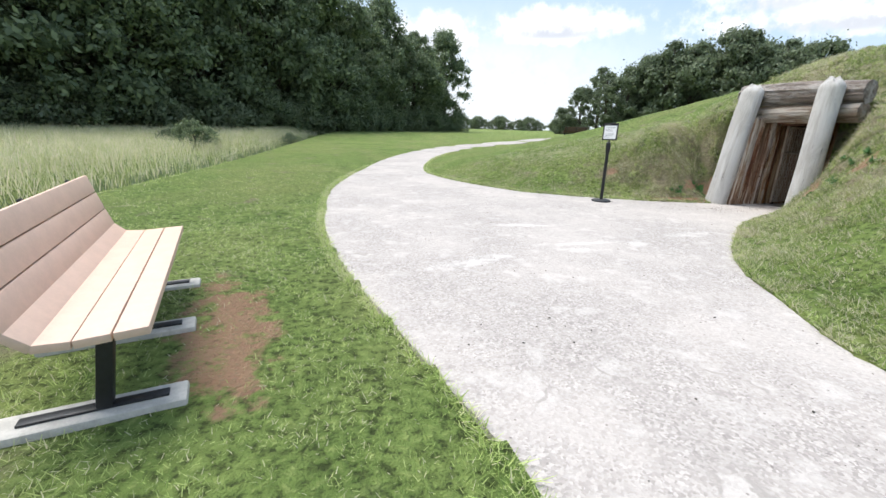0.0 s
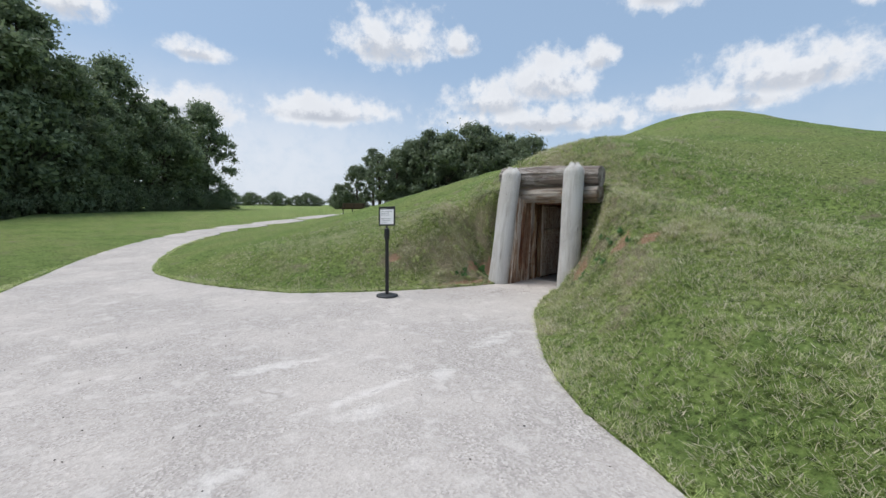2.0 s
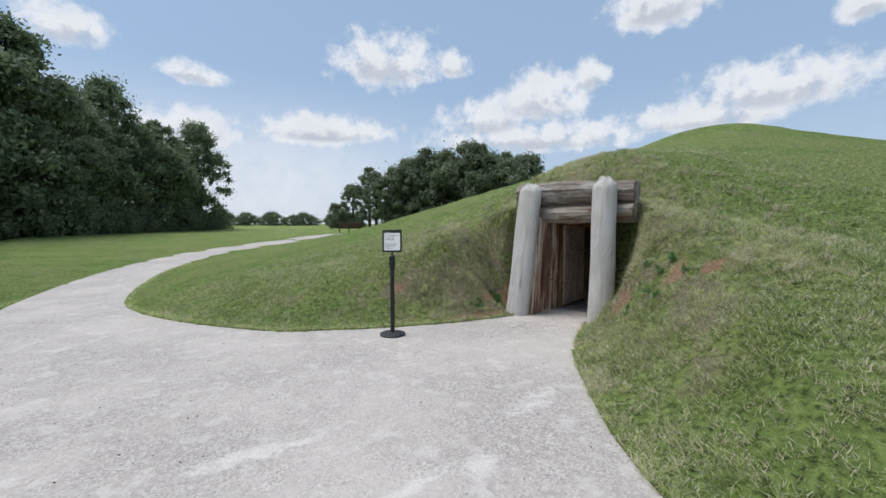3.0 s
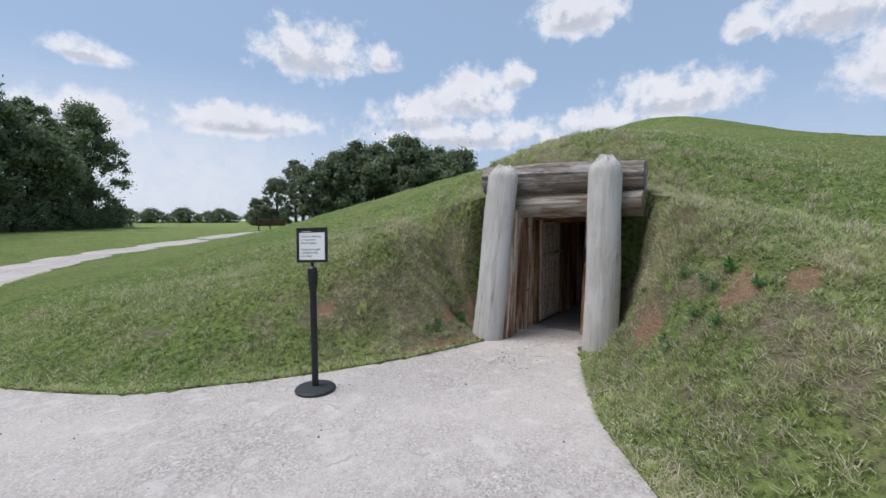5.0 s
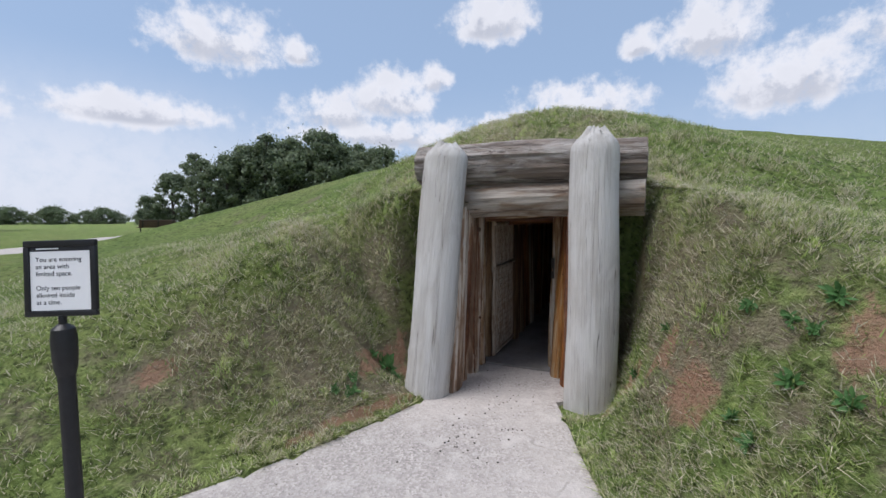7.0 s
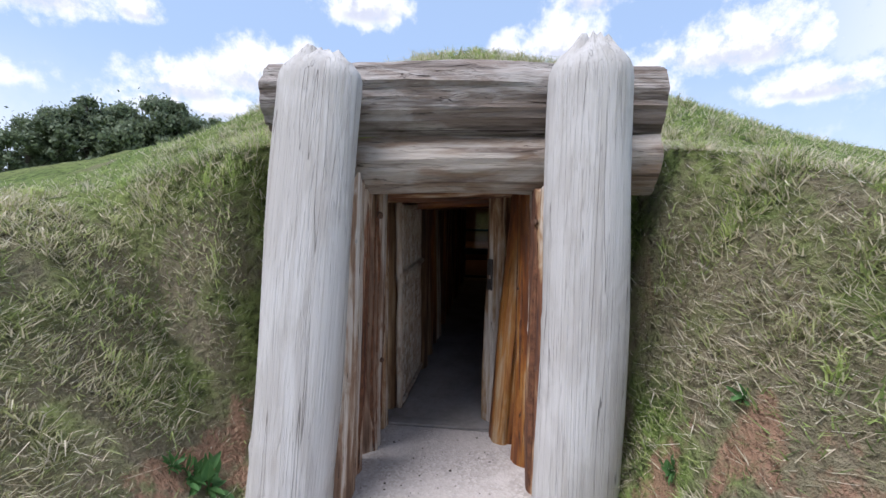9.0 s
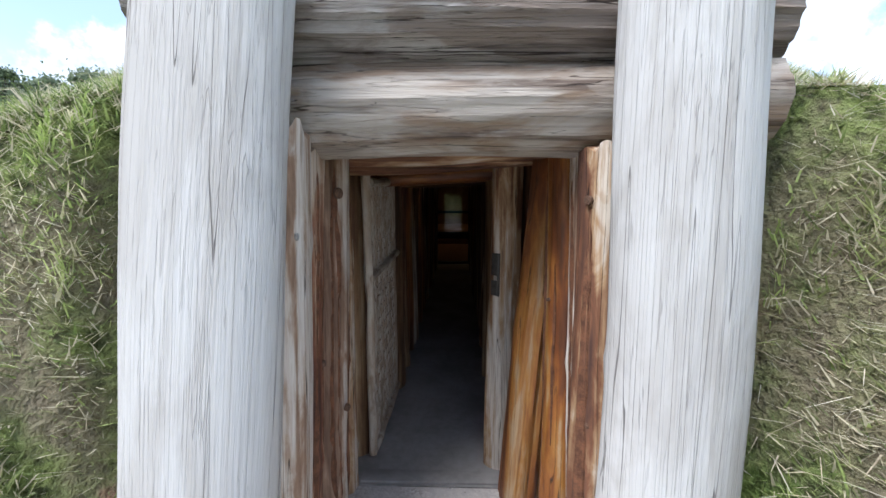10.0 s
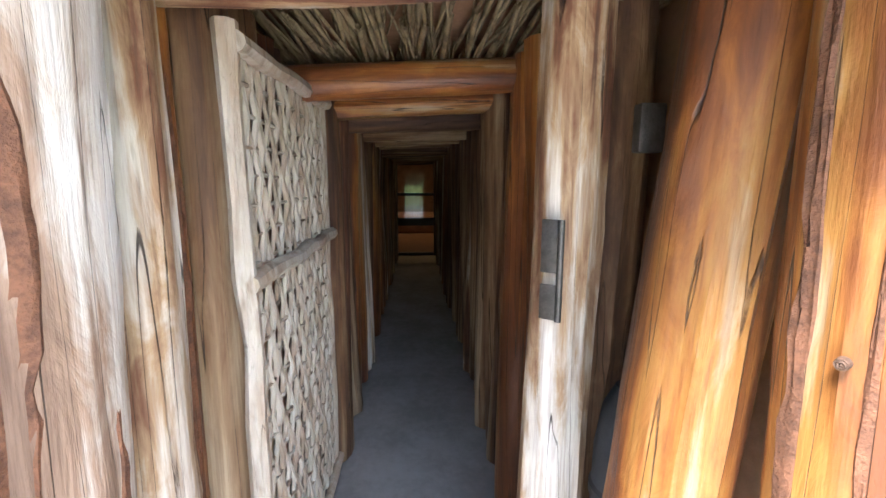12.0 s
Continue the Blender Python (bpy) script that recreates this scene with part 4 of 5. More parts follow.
def build_end():
    """A glazed door at the passage's end and the dim clay chamber behind it."""
    door = empty("door_1", SITE @ pose(LONG - 0.25, 0.075, 0), "dark glazed door closing the passage's far end", "door", kind="structure")
    for y in (-0.34, 0.34):
        part("stile", box(0.05, 0.09, 1.6, 0.004, (0, y, 0)), M_BLACK, door)
    for z, h in ((0.0, 0.05), (0.50, 0.13), (0.99, 0.05), (1.5, 0.1)):
        part("rail", box(0.046, 0.59, h, 0.004, (0, 0, z)), M_BLACK, door)
    g, t, s = material("window glass", 0.02, 0, 0.5)
    s.inputs["Transmission Weight"].default_value = 1.0
    s.inputs["IOR"].default_value = 1.3
    for z, h in ((0.052, 0.446), (0.632, 0.356), (1.042, 0.456)):
        p = part("pane", box(0.008, 0.588, h, 0, (0, 0, z)), g, door, smooth=False)
        p.visible_shadow = False
    for k, (x, y, w, d) in enumerate(((3.0, 3.0, 6.0, 0.2), (3.0, -3.2, 6.0, 0.2), (6.0, 0, 0.2, 6.4))):
        ob = part("wall_chamber_%d" % (k + 1), box(w, d, 3.0, 0, (LONG + x, y, -0.1)), M_CLAY, smooth=False)
        ob.matrix_world = SITE
        tagged(ob, "rounded clay wall of the dim chamber", "wall", kind="structure")
    for k, (y, w) in enumerate(((1.85, 2.6), (-1.95, 2.6))):
        ob = part("wall_front_%d" % (k + 1), box(0.15, w, 3.0, 0, (LONG + 0.02, y, -0.1)), M_CLAY, smooth=False)
        ob.matrix_world = SITE
        tagged(ob, "clay wall beside the glazed door", "wall", kind="structure")
    ob = part("floor_chamber", box(6.2, 6.4, 0.1, 0, (LONG + 3.0, 0, -0.101)), M_CLAY, smooth=False)
    ob.matrix_world = SITE
    tagged(ob, "packed clay chamber floor", "floor", kind="structure")
    ob = part("ceiling_chamber", box(6.4, 6.6, 0.1, 0, (LONG + 3.0, 0, 2.7)), M_INNER, smooth=False)
    ob.matrix_world = SITE
    tagged(ob, "dark timber chamber ceiling", "ceiling", kind="structure")
    ob = part("clay_platform", box(1.6, 2.6, 0.42, 0.08, (LONG + 3.6, 0.1, -0.001), 4), M_CLAY)
    ob.matrix_world = SITE
    tagged(ob, "low clay platform in the chamber", "platform")
    lamp = new("chamber_lamp", bpy.data.lights.new("chamber_lamp", "AREA"))
    lamp.data.energy, lamp.data.size, lamp.data.color = 1.3, 0.6, (1.0, 0.62, 0.25)
    lamp.matrix_world = SITE @ pose(LONG + 2.8, 0, 2.6)


build_end()

# ---- sign stanchion ----


def build_sign():
    yaw = math.degrees(math.atan2(-0.75, -0.66))
    e = empty("sign_stanchion", pose(3.07, 7.80, 0.0, 0, 0, yaw + 90), "black post stanchion with a framed white notice, round base", "sign")
    part("base", turned([(0.165, 0.0), (0.175, 0.006), (0.175, 0.02), (0.165, 0.03), (0.06, 0.042), (0.03, 0.045)], 48), M_RUBBER, e, "heavy round scuffed base")
    part("post", turned([(0.029, 0.04), (0.029, 0.91)], 24), M_BLACK, e)
    part("cap", turned([(0.031, 0.90), (0.038, 0.93), (0.042, 0.98), (0.043, 1.05), (0.038, 1.09), (0.022, 1.105), (0.014, 1.11)], 24), M_BLACK, e)
    part("clip", turned([(0.014, 1.105), (0.014, 1.145)], 12), M_BLACK, e)
    w, h, z0 = 0.288, 0.304, 1.14
    tip = pose(0, 0, z0, -4, -1.5, 0)
    for y, hh, ww, x in ((0, 0.022, w, 0), (h - 0.026, 0.026, w, 0)):
        part("frame_bar", box(ww, 0.018, hh, 0.003, (x, 0, y)), M_BLACK, e, m=tip)
    for x in (-w / 2 + 0.011, w / 2 - 0.011):
        part("frame_bar", box(0.022, 0.018, h - 0.048, 0.003, (x, 0, 0.022)), M_BLACK, e, m=tip)
    part("backing", box(w - 0.044, 0.006, h - 0.048, 0, (0, 0.004, 0.022)), M_BLACK, e, m=tip, smooth=False)
    sheet = part("notice", box(w - 0.046, 0.002, h - 0.068, 0, (0, -0.002, 0.024)), M_PAPER, e, "white printed notice", m=tip, smooth=False)
    part("header_bar", box(w - 0.046, 0.002, 0.017, 0, (0, -0.002, h - 0.0435)), M_INK, e, m=tip, smooth=False)
    part("header_line", box(0.09, 0.0012, 0.005, 0, (-0.05, -0.0042, h - 0.036)), M_PAPER, e, m=tip, smooth=False)
    lines = ("You are entering", "an area with", "limited space.", "", "Only ten people", "allowed inside", "at a time.")
    for k, line in enumerate(lines):
        if not line:
            continue
        cu = bpy.data.curves.new("writing", "FONT")
        cu.body, cu.size, cu.extrude = line, 0.027, 0.0002
        cu.materials.append(M_INK)
        ob = new("writing", cu)
        ob.parent = e
        ob.matrix_local = tip @ pose(-w / 2 + 0.045, -0.0036, h - 0.085 - 0.0285 * k, 90, 0, 0)
    return e


build_sign()

# ---- benches ----


def build_bench(m, plank_mat, label, with_footings=True):
    """x along the bench, y towards its back, front edge at y = 0."""
    bench = empty("park_bench", m, label, "bench", "benches")
    ln = 1.86
    # the contoured section: front edge, seat, curve, back
    line = [(0.0, 0.432), (0.125, 0.425), (0.25, 0.418), (0.375, 0.425), (0.455, 0.50), (0.495, 0.62), (0.53, 0.74), (0.565, 0.86)]
    for (y0, z0), (y1, z1) in zip(line, line[1:]):
        dy, dz = y1 - y0, z1 - z0
        w = math.hypot(dy, dz) - 0.006
        bm = box(ln, w, 0.036, 0.005, (0, w / 2 + 0.003, 0))
        part("slat", bm, plank_mat, bench, m=pose(ln / 2, y0, z0, math.degrees(math.atan2(dz, dy)), 0, 0))
    for x in (0.16, 0.93, 1.70):
        part("seat_bracket", box(0.05, 0.36, 0.012, 0.003, (x, 0.2, 0.404)), M_BLACK, bench)
        part("back_bracket", box(0.05, 0.012, 0.40, 0.003, (x, 0, 0)), M_BLACK, bench, m=pose(0, 0.487, 0.47, -16.5, 0, 0))
        part("leg", box(0.06, 0.06, 0.37, 0.006), M_BLACK, bench, "black square steel leg", m=pose(x, 0.235, 0.068, 9, 0, 0))
        part("foot_strap", box(0.055, 0.52, 0.012, 0.003, (x, 0.26, 0.06)), M_BLACK, bench)
        if with_footings:
            part("footing", box(0.17, 0.74, 0.14, 0.012, (x, 0.30, -0.08)), M_FOOTING, bench, "rough grey concrete footing")
    return bench


build_bench(pose(-0.21, 0.76, 0.02, 0, 0, 125.2), M_BENCH, "tan plastic-plank bench with black legs on concrete footings")
fx, fy = 7.45, 35.2
build_bench(pose(fx, fy, float(land(np.array([fx]), np.array([fy]))[0]) - 0.02, 0, 0, 195), M_BENCH_DARK, "dark brown slatted bench far off on the lawn")

# ---- trees and bushes ----


def leaf_cloud(rng, centres, radii, count, size):
    """Small bent leaf clumps scattered through overlapping boughs."""
    pick = rng.choice(len(centres), count, p=radii ** 2 / (radii ** 2).sum())
    d = rng.normal(size=(count, 3))
    d /= np.linalg.norm(d, axis=1)[:, None]
    rad = radii[pick] * (0.2 + 0.62 * np.abs(rng.normal(size=count)))
    c = centres[pick] + d * rad[:, None] * np.array([1, 1, 0.8])
    u = rng.normal(size=(count, 3))
    u /= np.linalg.norm(u, axis=1)[:, None]
    v = np.cross(u, d + 0.4 * rng.normal(size=(count, 3)))
    v /= np.linalg.norm(v, axis=1)[:, None] + 1e-9
    s = size * (0.5 + rng.random(count))[:, None]
    n = np.cross(u, v) * 0.25
    quad = np.stack([c - u * s, c - v * s * 0.55 + n * s, c + u * s, c + v * s * 0.55 + n * s], 1)
    return quad.reshape(-1, 3)


def quad_mesh(name, verts, mat):
    me = bpy.data.meshes.new(name)
    n = len(verts) // 4
    me.vertices.add(len(verts))
    me.vertices.foreach_set("co", np.ascontiguousarray(verts, dtype=np.float32).ravel())
    me.loops.add(4 * n)
    me.loops.foreach_set("vertex_index", np.arange(4 * n, dtype=np.int32))
    me.polygons.add(n)
    me.polygons.foreach_set("loop_start", np.arange(0, 4 * n, 4, dtype=np.int32))
    me.update(calc_edges=True)
    me.materials.append(mat)
    return me


def limb_mesh(rng, height, spread_r, boughs):
    bm = bmesh.new()

    def tube(points, r0, r1):
        rows = []
        for i, p in enumerate(points):
            r = r0 + (r1 - r0) * i / (len(points) - 1)
            rows.append([bm.verts.new((p[0] + r * math.cos(k * 1.0472), p[1] + r * math.sin(k * 1.0472), p[2])) for k in range(6)])
        for low, high in zip(rows, rows[1:]):
            for k in range(6):
                bm.faces.new((low[k], low[(k + 1) % 6], high[(k + 1) % 6], high[k]))

    wob = rng.normal(size=(6, 2)) * 0.12
    tube([(wob[i][0] * i * 0.4, wob[i][1] * i * 0.4, height * 0.85 * i / 5 - 0.2 * (i == 0)) for i in range(6)], 0.03 * height, 0.006 * height)
    for c in boughs:
        z = min(c[2] * 0.6, height * 0.6)
        tube([(0, 0, z), (c[0] * 0.5, c[1] * 0.5, z + (c[2] - z) * 0.6), tuple(c)], 0.01 * height, 0.003 * height)
    return bm


def tree_kind(seed, height, width, leaves, size, mat, low=0.12, open_top=0.0):
    """A broadleaf tree: tapered trunk, limbs to each bough, a ragged crown of leaf clumps."""
    rng = np.random.default_rng(seed)
    n = 120
    h = low + (1 - low) * rng.random(n) ** 0.85
    shape = np.sin(np.clip(0.18 + 0.8 * h, 0, 1) * math.pi) ** 0.7
    t = rng.random(n) * 6.283
    rr = width * shape * (0.15 + 0.95 * np.sqrt(rng.random(n)))
    centres = np.stack([rr * np.cos(t), rr * np.sin(t), h * height * 0.92], 1)
    radii = width * (0.1 + 0.17 * rng.random(n)) * (1 - open_top * h)
    tree = new("tree")
    tree.empty_display_size = 0.2
    bm = limb_mesh(rng, height, width, centres[:14])
    part("trunk", bm, M_TRUNK, tree)
    crown = new("crown", quad_mesh("crown", leaf_cloud(rng, centres, radii, leaves, size), mat))
    crown.parent = tree
    return tree


def ground_z(x, y):
    return float(land(np.array([x]), np.array([y]))[0])


def plant_all(kinds, places, label, category, group):
    used = set()
    rnd = random.Random(len(places))
    for k, (x, y, s) in enumerate(places):
        i = k % len(kinds)
        m = pose(x, y, ground_z(x, y) - 0.1, 0, 0, rnd.uniform(0, 360)) @ Matrix.Diagonal((s, s, s * rnd.uniform(0.92, 1.1), 1))
        if i in used:
            ob = copy_thing(kinds[i], Matrix())
        else:
            ob = kinds[i]
        used.add(i)
        ob.matrix_world = m
        tagged(ob, label, category, group)


TREES = [tree_kind(1, 15, 4.6, 26000, 0.17, M_LEAF, 0.04), tree_kind(2, 17, 4.4, 26000, 0.17, M_LEAF, 0.05), tree_kind(3, 13, 4.8, 24000, 0.17, M_LEAF, 0.03), tree_kind(4, 16, 4.0, 14000, 0.17, M_LEAF, 0.1, 0.3)]
FAR_TREES = [tree_kind(11, 13, 4.8, 18000, 0.22, M_LEAF_HAZED, 0.03), tree_kind(12, 15, 4.4, 18000, 0.22, M_LEAF_HAZED, 0.05), tree_kind(13, 16, 4.0, 9000, 0.2, M_LEAF_HAZED, 0.15, 0.3)]
BUSHES = [tree_kind(21, 3.2, 2.4, 6000, 0.1, M_LEAF, 0.0), tree_kind(22, 2.4, 2.2, 5000, 0.1, M_LEAF_HAZED, 0.0)]


def along(points, gap, rnd, jitter):
    out = []
    for (x0, y0, s0), (x1, y1, s1) in zip(points, points[1:]):
        n = max(1, int(math.hypot(x1 - x0, y1 - y0) / gap))
        for i in range(n):
            f = (i + rnd.random() * 0.5) / n
            out.append((x0 + (x1 - x0) * f + rnd.uniform(-jitter, jitter), y0 + (y1 - y0) * f + rnd.uniform(-jitter, jitter), (s0 + (s1 - s0) * f) * rnd.uniform(0.88, 1.1)))
    return out


wood = random.Random(77)
EDGE = along([(-62, -24, 1.0), (-40, 3, 1.12), (-25, 21, 1.14), (-20, 33, 1.08), (-17, 45, 0.97), (-13.5, 58, 0.9), (-9.5, 68, 0.84), (-8.0, 73, 0.66)], 3.0, wood, 0.9)
BACK = along([(-68, -12, 1.15), (-46, 10, 1.15), (-32, 28, 1.15), (-26, 46, 1.1), (-20, 64, 0.95)], 3.6, wood, 1.5) + along([(-74, -6, 1.2), (-54, 16, 1.2), (-42, 36, 1.2), (-34, 56, 1.15)], 4.5, wood, 1.5)
plant_all(TREES, EDGE + BACK, "tall dark green broadleaf tree at the wood's edge", "tree", "left wood")
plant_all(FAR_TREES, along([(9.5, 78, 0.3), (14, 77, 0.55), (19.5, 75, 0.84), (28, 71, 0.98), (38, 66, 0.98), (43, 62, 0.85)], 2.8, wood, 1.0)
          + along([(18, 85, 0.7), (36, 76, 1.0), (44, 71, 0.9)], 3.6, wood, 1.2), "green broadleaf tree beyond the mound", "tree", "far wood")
plant_all(BUSHES, along([(-36, 1, 1.0), (-22.5, 21, 1.0), (-17.5, 33, 1.0), (-14.5, 46, 0.95), (-11, 58, 0.9), (-6, 74, 0.8)], 2.4, wood, 0.6) + along([(-12, 122, 0.9), (0, 114, 1.1), (22, 112, 1.25)], 2.8, wood, 1.6)
          + [(-13.6, 17.0, 0.3), (-11.6, 15.8, 0.36), (-12.2, 25.0, 0.28), (-20, 29, 0.5)], "dark green bush at the lawn's edge", "bush", "bushes")

# ---- grass ----


def lumps(x, y, cell, seed):
    """Smooth random values between 0 and 1 over the plan."""
    table = np.random.default_rng(seed).random((256, 256))
    u, v = np.asarray(x) / cell, np.asarray(y) / cell
    i, j = np.floor(u).astype(int), np.floor(v).astype(int)
    f, g = step(0, 1, u - i), step(0, 1, v - j)
    at = lambda p, q: table[p % 256, q % 256]
    return (at(i, j) * (1 - f) + at(i + 1, j) * f) * (1 - g) + (at(i, j + 1) * (1 - f) + at(i + 1, j + 1) * f) * g


def blades(name, xy, length, width, lean, mat, seed, label, sink=0.01, bent=False):
    """Narrow grass blades, straight or bent over."""
    rng = np.random.default_rng(seed)
    n = len(xy)
    z = land(xy[:, 0], xy[:, 1]) - sink
    base = np.stack([xy[:, 0], xy[:, 1], z], 1)
    t = rng.random(n) * 6.2832
    side = np.stack([np.cos(t), np.sin(t), np.zeros(n)], 1)
    k = rng.random(n) * 6.2832
    out = np.stack([np.cos(k), np.sin(k), np.zeros(n)], 1)
    clump = lumps(xy[:, 0], xy[:, 1], 0.09, 1) * 0.6 + lumps(xy[:, 0], xy[:, 1], 0.3, 2) * 0.4
    ln = (length * (0.35 + 0.6 * rng.random(n) + 0.9 * clump))[:, None]
    w = (width * (0.6 + 0.8 * rng.random(n)))[:, None]
    le = (lean * (0.3 + rng.random(n)))[:, None]
    up = np.array([0, 0, 1]) * ln
    tip = base + out * ln * le + up * np.clip(1.1 - 0.5 * le, 0.15, 1)
    if bent:
        mid = base + out * ln * le * 0.35 + up * 0.62
        quad = np.stack([base - side * w, base + side * w, mid + side * w * 0.8, mid - side * w * 0.8, mid - side * w * 0.8, mid + side * w * 0.8, tip + side * w * 0.15, tip - side * w * 0.15], 1)
    else:
        quad = np.stack([base - side * w, base + side * w, tip + side * w * 0.25, tip - side * w * 0.25], 1)
    ob = new(name, quad_mesh(name, quad.reshape(-1, 3), mat))
    return tagged(ob, label, "grass", kind="stuff")


def scatter(rng, n, x0, x1, y0, y1, near=None, gap=0.0, tufted=True):
    p = np.stack([rng.uniform(x0, x1, n), rng.uniform(y0, y1, n)], 1)
    d = path_distance(p[:, 0], p[:, 1])
    a, b = (p[:, 0] - DOOR[0]) * AX[0] + (p[:, 1] - DOOR[1]) * AX[1], (p[:, 0] - DOOR[0]) * BX[0] + (p[:, 1] - DOOR[1]) * BX[1]
    keep = (d > gap - 0.02 + 0.03 * rng.random(n)) & ~((a > -0.16) & (a < 0.63) & (b > -0.86) & (b < 0.74))
    for x, y, rx, ry, turn in BARE:
        c, k = math.cos(radians(turn)), math.sin(radians(turn))
        u, v = ((p[:, 0] - x) * c + (p[:, 1] - y) * k) / rx, (-(p[:, 0] - x) * k + (p[:, 1] - y) * c) / ry
        keep &= (u * u + v * v > 0.4 + 1.2 * rng.random(n)) | (rng.random(n) < 0.14)
    if tufted:
        c = lumps(p[:, 0], p[:, 1], 0.09, 1) * 0.6 + lumps(p[:, 0], p[:, 1], 0.3, 2) * 0.4
        keep &= rng.random(n) < step(0.22, 0.62, c)
    if near is not None:
        keep &= near(p, d, rng)
    return p[keep]


rng = np.random.default_rng(4)


def fading(x, y, r0, r1):
    """Thins the blades out with distance from a place on the walk."""
    return lambda p, d, r: r.random(len(p)) > step(r0, r1, np.hypot(p[:, 0] - x, p[:, 1] - y))


lawn = [scatter(rng, 230000, -5.0, 2.0, -1.2, 8.5, fading(0.6, 1.0, 2.0, 7.0)), scatter(rng, 60000, -8.0, -1.0, 3.0, 16.0, fading(-1, 5, 3, 10))]
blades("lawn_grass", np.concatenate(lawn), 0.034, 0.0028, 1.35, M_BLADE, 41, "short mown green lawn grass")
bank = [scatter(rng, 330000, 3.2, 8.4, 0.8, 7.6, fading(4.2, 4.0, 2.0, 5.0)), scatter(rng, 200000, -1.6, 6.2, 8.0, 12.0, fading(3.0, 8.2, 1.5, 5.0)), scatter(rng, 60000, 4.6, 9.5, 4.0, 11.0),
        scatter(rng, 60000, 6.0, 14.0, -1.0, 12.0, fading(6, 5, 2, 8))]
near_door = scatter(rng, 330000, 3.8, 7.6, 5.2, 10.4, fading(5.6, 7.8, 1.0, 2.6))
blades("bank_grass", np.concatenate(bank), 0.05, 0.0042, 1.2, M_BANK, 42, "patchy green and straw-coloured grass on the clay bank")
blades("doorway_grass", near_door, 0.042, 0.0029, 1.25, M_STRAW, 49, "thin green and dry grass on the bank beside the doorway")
# drooping tufts of longer grass round the doorway
roots = scatter(rng, 900, 3.6, 8.2, 4.6, 10.6)
tufts = np.repeat(roots, 34, 0) + rng.normal(size=(len(roots) * 34, 2)) * 0.022
tufts = tufts[path_distance(tufts[:, 0], tufts[:, 1]) > 0.03]
blades("bank_tufts", tufts, 0.085, 0.0028, 1.4, M_STRAW, 46, "drooping tufts of longer green and dry grass on the bank", bent=True)
# upright green tussocks standing out of the worn banks
roots = scatter(rng, 420, 3.8, 7.8, 4.8, 10.0, None, 0.05)
tufts = np.repeat(roots, 40, 0) + rng.normal(size=(len(roots) * 40, 2)) * 0.014
tufts = tufts[path_distance(tufts[:, 0], tufts[:, 1]) > 0.03]
blades("green_tussocks", tufts, 0.06, 0.0032, 0.8, M_BLADE, 48, "bright green grass tussocks on the worn bank", bent=True)
# flattened dead stems on the worn stretches of bank
dead = scatter(rng, 150000, 3.4, 8.0, 4.2, 10.4, lambda p, d, r: r.random(len(p)) < np.clip(1.2 * step(0.35, 0.75, lumps(p[:, 0], p[:, 1], 0.35, 9)) * step(3.0, 0.9, np.hypot(p[:, 0] - 5.6, p[:, 1] - 7.4)), 0, 1), 0.03, False)
blades("dead_thatch", dead, 0.062, 0.0019, 2.2, M_DRY, 47, "flattened tan dead grass on the worn bank")
edge = [scatter(rng, 260000, -3.2, 6.2, 0.2, 10.5, lambda p, d, r: d < 0.12, 0.0, False), scatter(rng, 60000, -3.2, 1.0, 10.0, 20.0, lambda p, d, r: d < 0.12, 0.0, False)]
blades("edge_grass", np.concatenate(edge), 0.05, 0.0035, 1.1, M_BLADE, 43, "grass fringe leaning over the pavement's edge")


def beyond_ditch(p, d, r):
    return p[:, 0] < -DITCH - 0.3 - 0.28 * (p[:, 1] - 4) + 0.5 * r.normal(size=len(p))


tall = scatter(rng, 90000, -26, -6, 1, 34, beyond_ditch, 0.0, False)
blades("field_grass", tall, 0.42, 0.007, 0.5, M_TALL, 44, "tall pale uncut field grass before the wood", bent=True)


def ditch_side(p, d, r):
    return np.abs(p[:, 0] + DITCH + 0.1 + 0.28 * (p[:, 1] - 4)) < 0.4


blades("ditch_weeds", scatter(rng, 30000, -14, -5, 1, 30, ditch_side), 0.22, 0.012, 0.8, M_LEAF, 45, "dark green weeds along the ditch")


def leaf_mesh(seed):
    """One broad leaf along x, arched, with a midrib fold."""
    r = random.Random(seed)
    verts, faces = [], []
    up = r.uniform(0.4, 1.0)
    for f, w in ((0.0, 0.03), (0.2, 0.1), (0.45, 0.17), (0.75, 0.13), (1.0, 0.01)):
        z = up * (f - 0.6 * f * f)
        verts += [(f, -w, z + 0.05), (f, 0, z), (f, w, z + 0.05)]
    for i in range(4):
        q = 3 * i
        faces += [(q, q + 1, q + 4, q + 3), (q + 1, q + 2, q + 5, q + 4)]
    me = bpy.data.meshes.new("leaf")
    me.from_pydata(verts, [], faces)
    me.materials.append(M_WEED)
    me.shade_smooth()
    return me


LEAVES = [leaf_mesh(k) for k in range(5)]


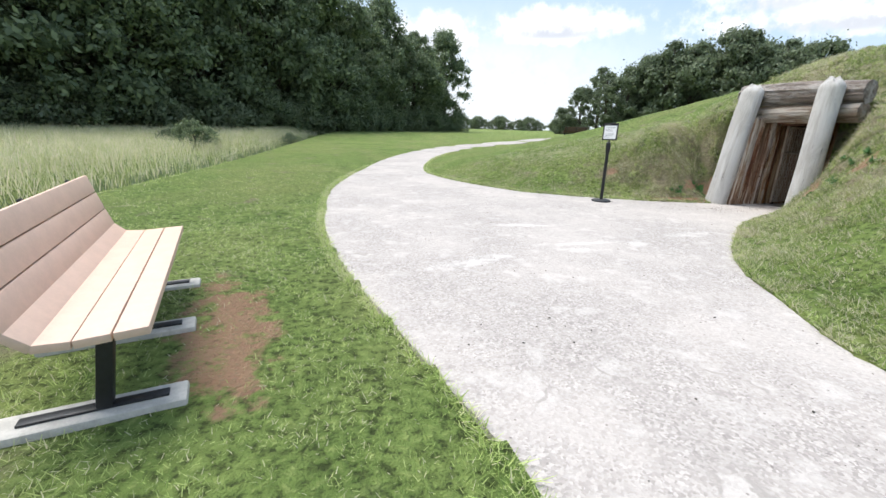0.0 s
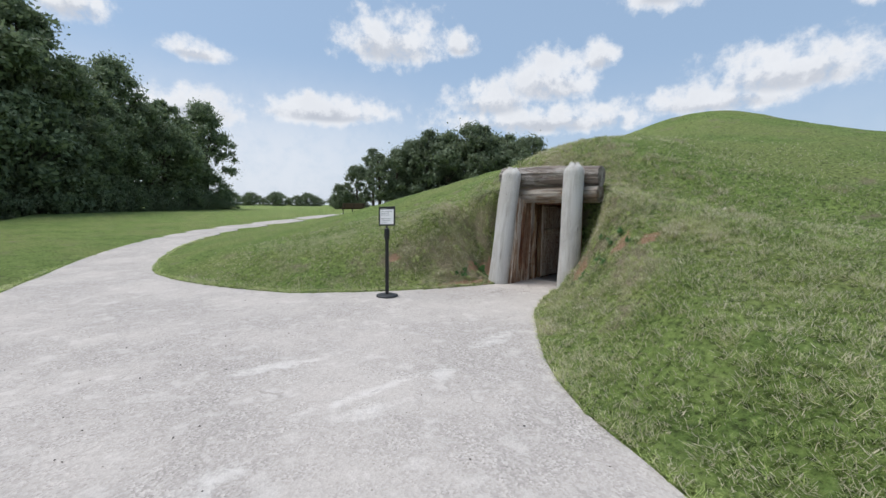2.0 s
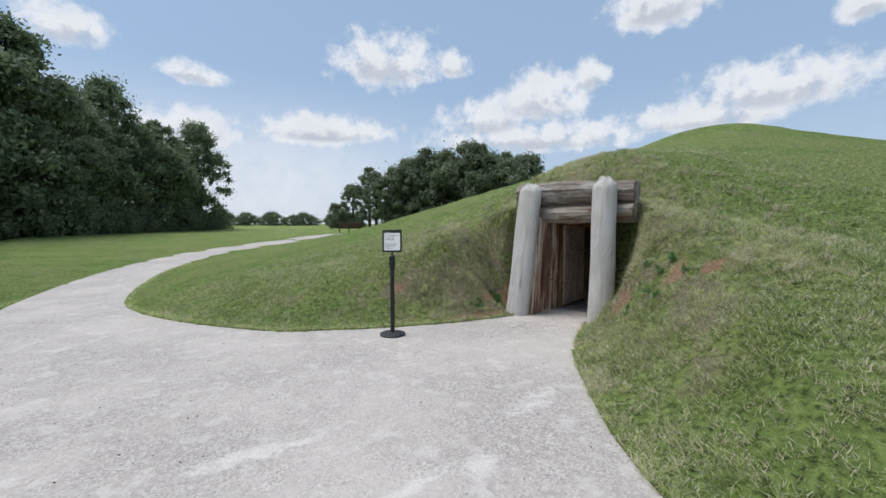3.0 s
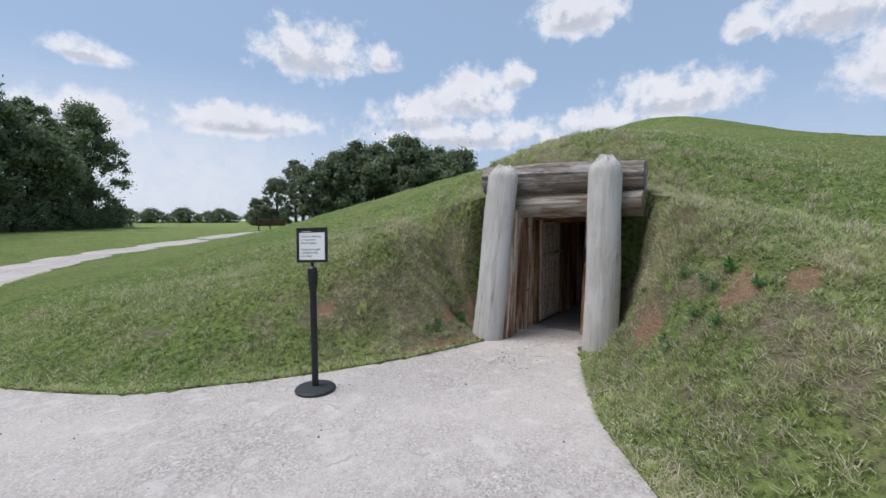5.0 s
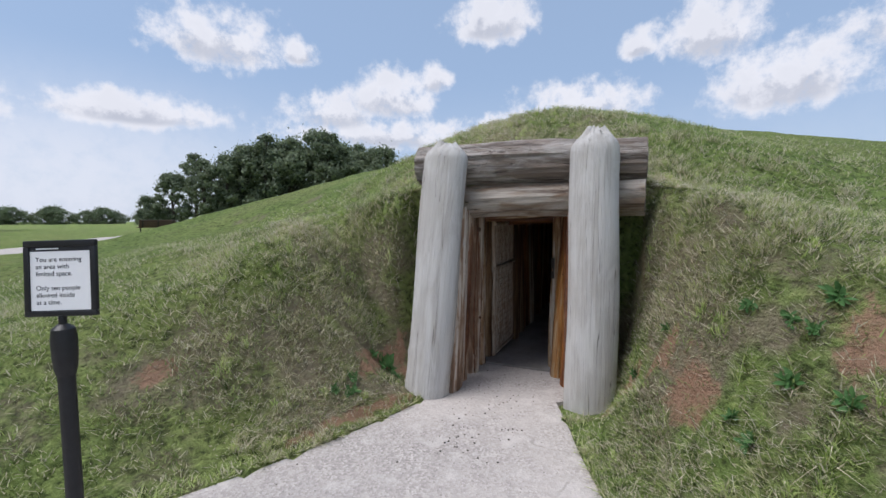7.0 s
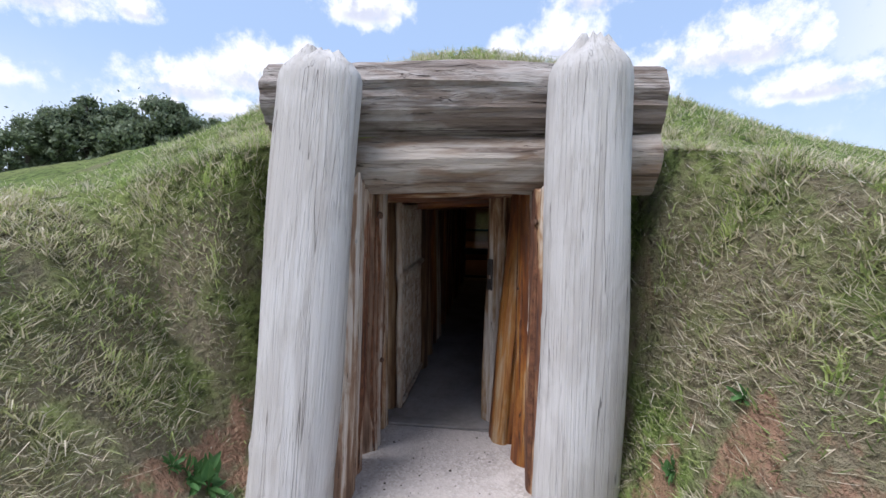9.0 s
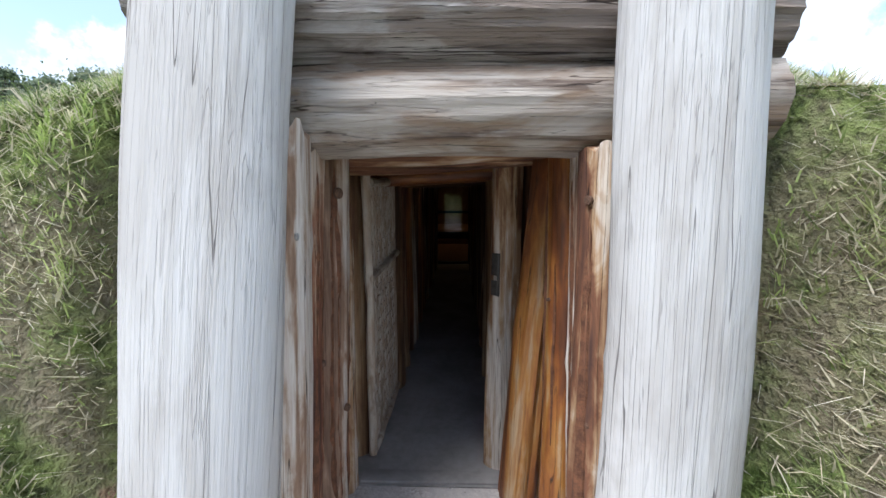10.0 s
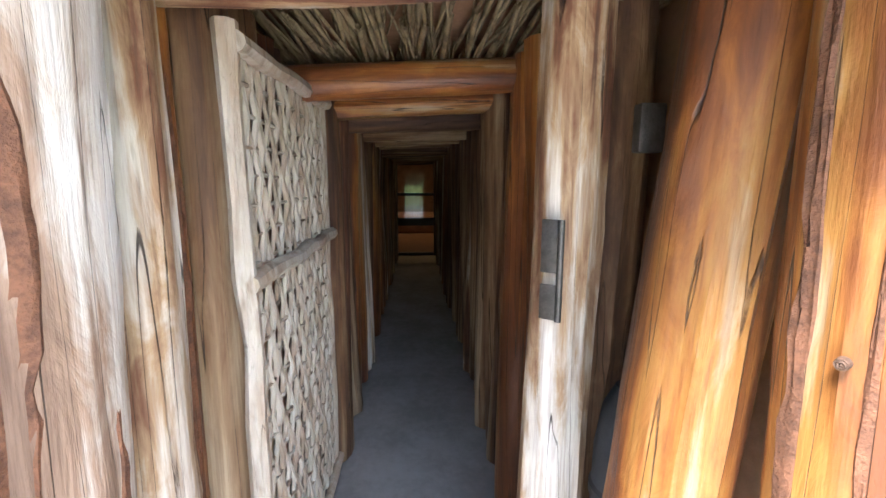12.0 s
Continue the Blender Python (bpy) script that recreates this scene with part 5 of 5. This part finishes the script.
def weed(x, y, size, seed):
    """A rosette of broad leaves."""
    r = random.Random(seed)
    slope = Vector((ground_z(x - 0.08, y) - ground_z(x + 0.08, y), ground_z(x, y - 0.08) - ground_z(x, y + 0.08), 0.16)).normalized()
    m = Vector((0, 0, 1)).rotation_difference(slope).to_matrix().to_4x4()
    m.translation = (x, y, ground_z(x, y))
    e = empty("weed", m, "small broad-leaved green weed growing on the clay bank", "plant", "weeds")
    for k in range(26):
        leaf = new("leaf", r.choice(LEAVES))
        leaf.parent = e
        ln = size * r.uniform(0.35, 0.95)
        leaf.matrix_local = pose(r.uniform(-0.3, 0.3) * size, r.uniform(-0.3, 0.3) * size, 0.01, r.uniform(-20, 20), r.uniform(-45, 5), r.uniform(0, 360)) @ Matrix.Diagonal((ln, ln, ln, 1))


for k, (a, b, s) in enumerate([(-0.19, -1.09, 0.13), (-0.23, -1.14, 0.10), (-0.28, -1.19, 0.07), (-0.71, -1.11, 0.09), (-0.62, -1.16, 0.08), (-0.8, -1.2, 0.06), (-0.15, 0.96, 0.07), (-0.26, 1.14, 0.06), (-0.91, 1.6, 0.08),
                               (-1.03, 1.43, 0.07), (-0.72, 1.65, 0.07), (-0.73, 1.82, 0.08), (-0.89, 1.39, 0.06), (-0.8, 1.72, 0.06), (-0.6, 1.5, 0.06), (-1.1, 1.75, 0.07), (-0.95, 2.0, 0.07)]):
    p = site(a, b)
    weed(p.x, p.y, s, k)
# pebbles and droppings on the pavement
rnd = random.Random(3)
verts, faces = [], []
for k in range(420):
    x, y = (rnd.uniform(-2.5, 4.8), rnd.uniform(-0.5, 8.5)) if k < 300 else tuple(site(rnd.uniform(-1, 0.7), rnd.uniform(-0.4, 0.22)).xy)
    if path_distance(np.array([x]), np.array([y]))[0] > -0.03:
        continue
    r = rnd.uniform(0.003, 0.009)
    c = Vector((x, y, float(swell(np.array(x), np.array(y))) + r * 0.4))
    b = len(verts)
    for d in ((1, 0, 0), (0, 1, 0), (-1, 0, 0), (0, -1, 0), (0, 0, 0.7), (0, 0, -0.6)):
        verts.append(c + Vector(d) * r * rnd.uniform(0.7, 1.4))
    for i in range(4):
        faces += [(b + i, b + (i + 1) % 4, b + 4), (b + (i + 1) % 4, b + i, b + 5)]
tagged(mesh_object("pebbles", verts, faces, plain_material("dark pebble", (0.1, 0.085, 0.07), 0.9)), "small dark pebbles scattered on the pavement", "pebbles", kind="stuff")
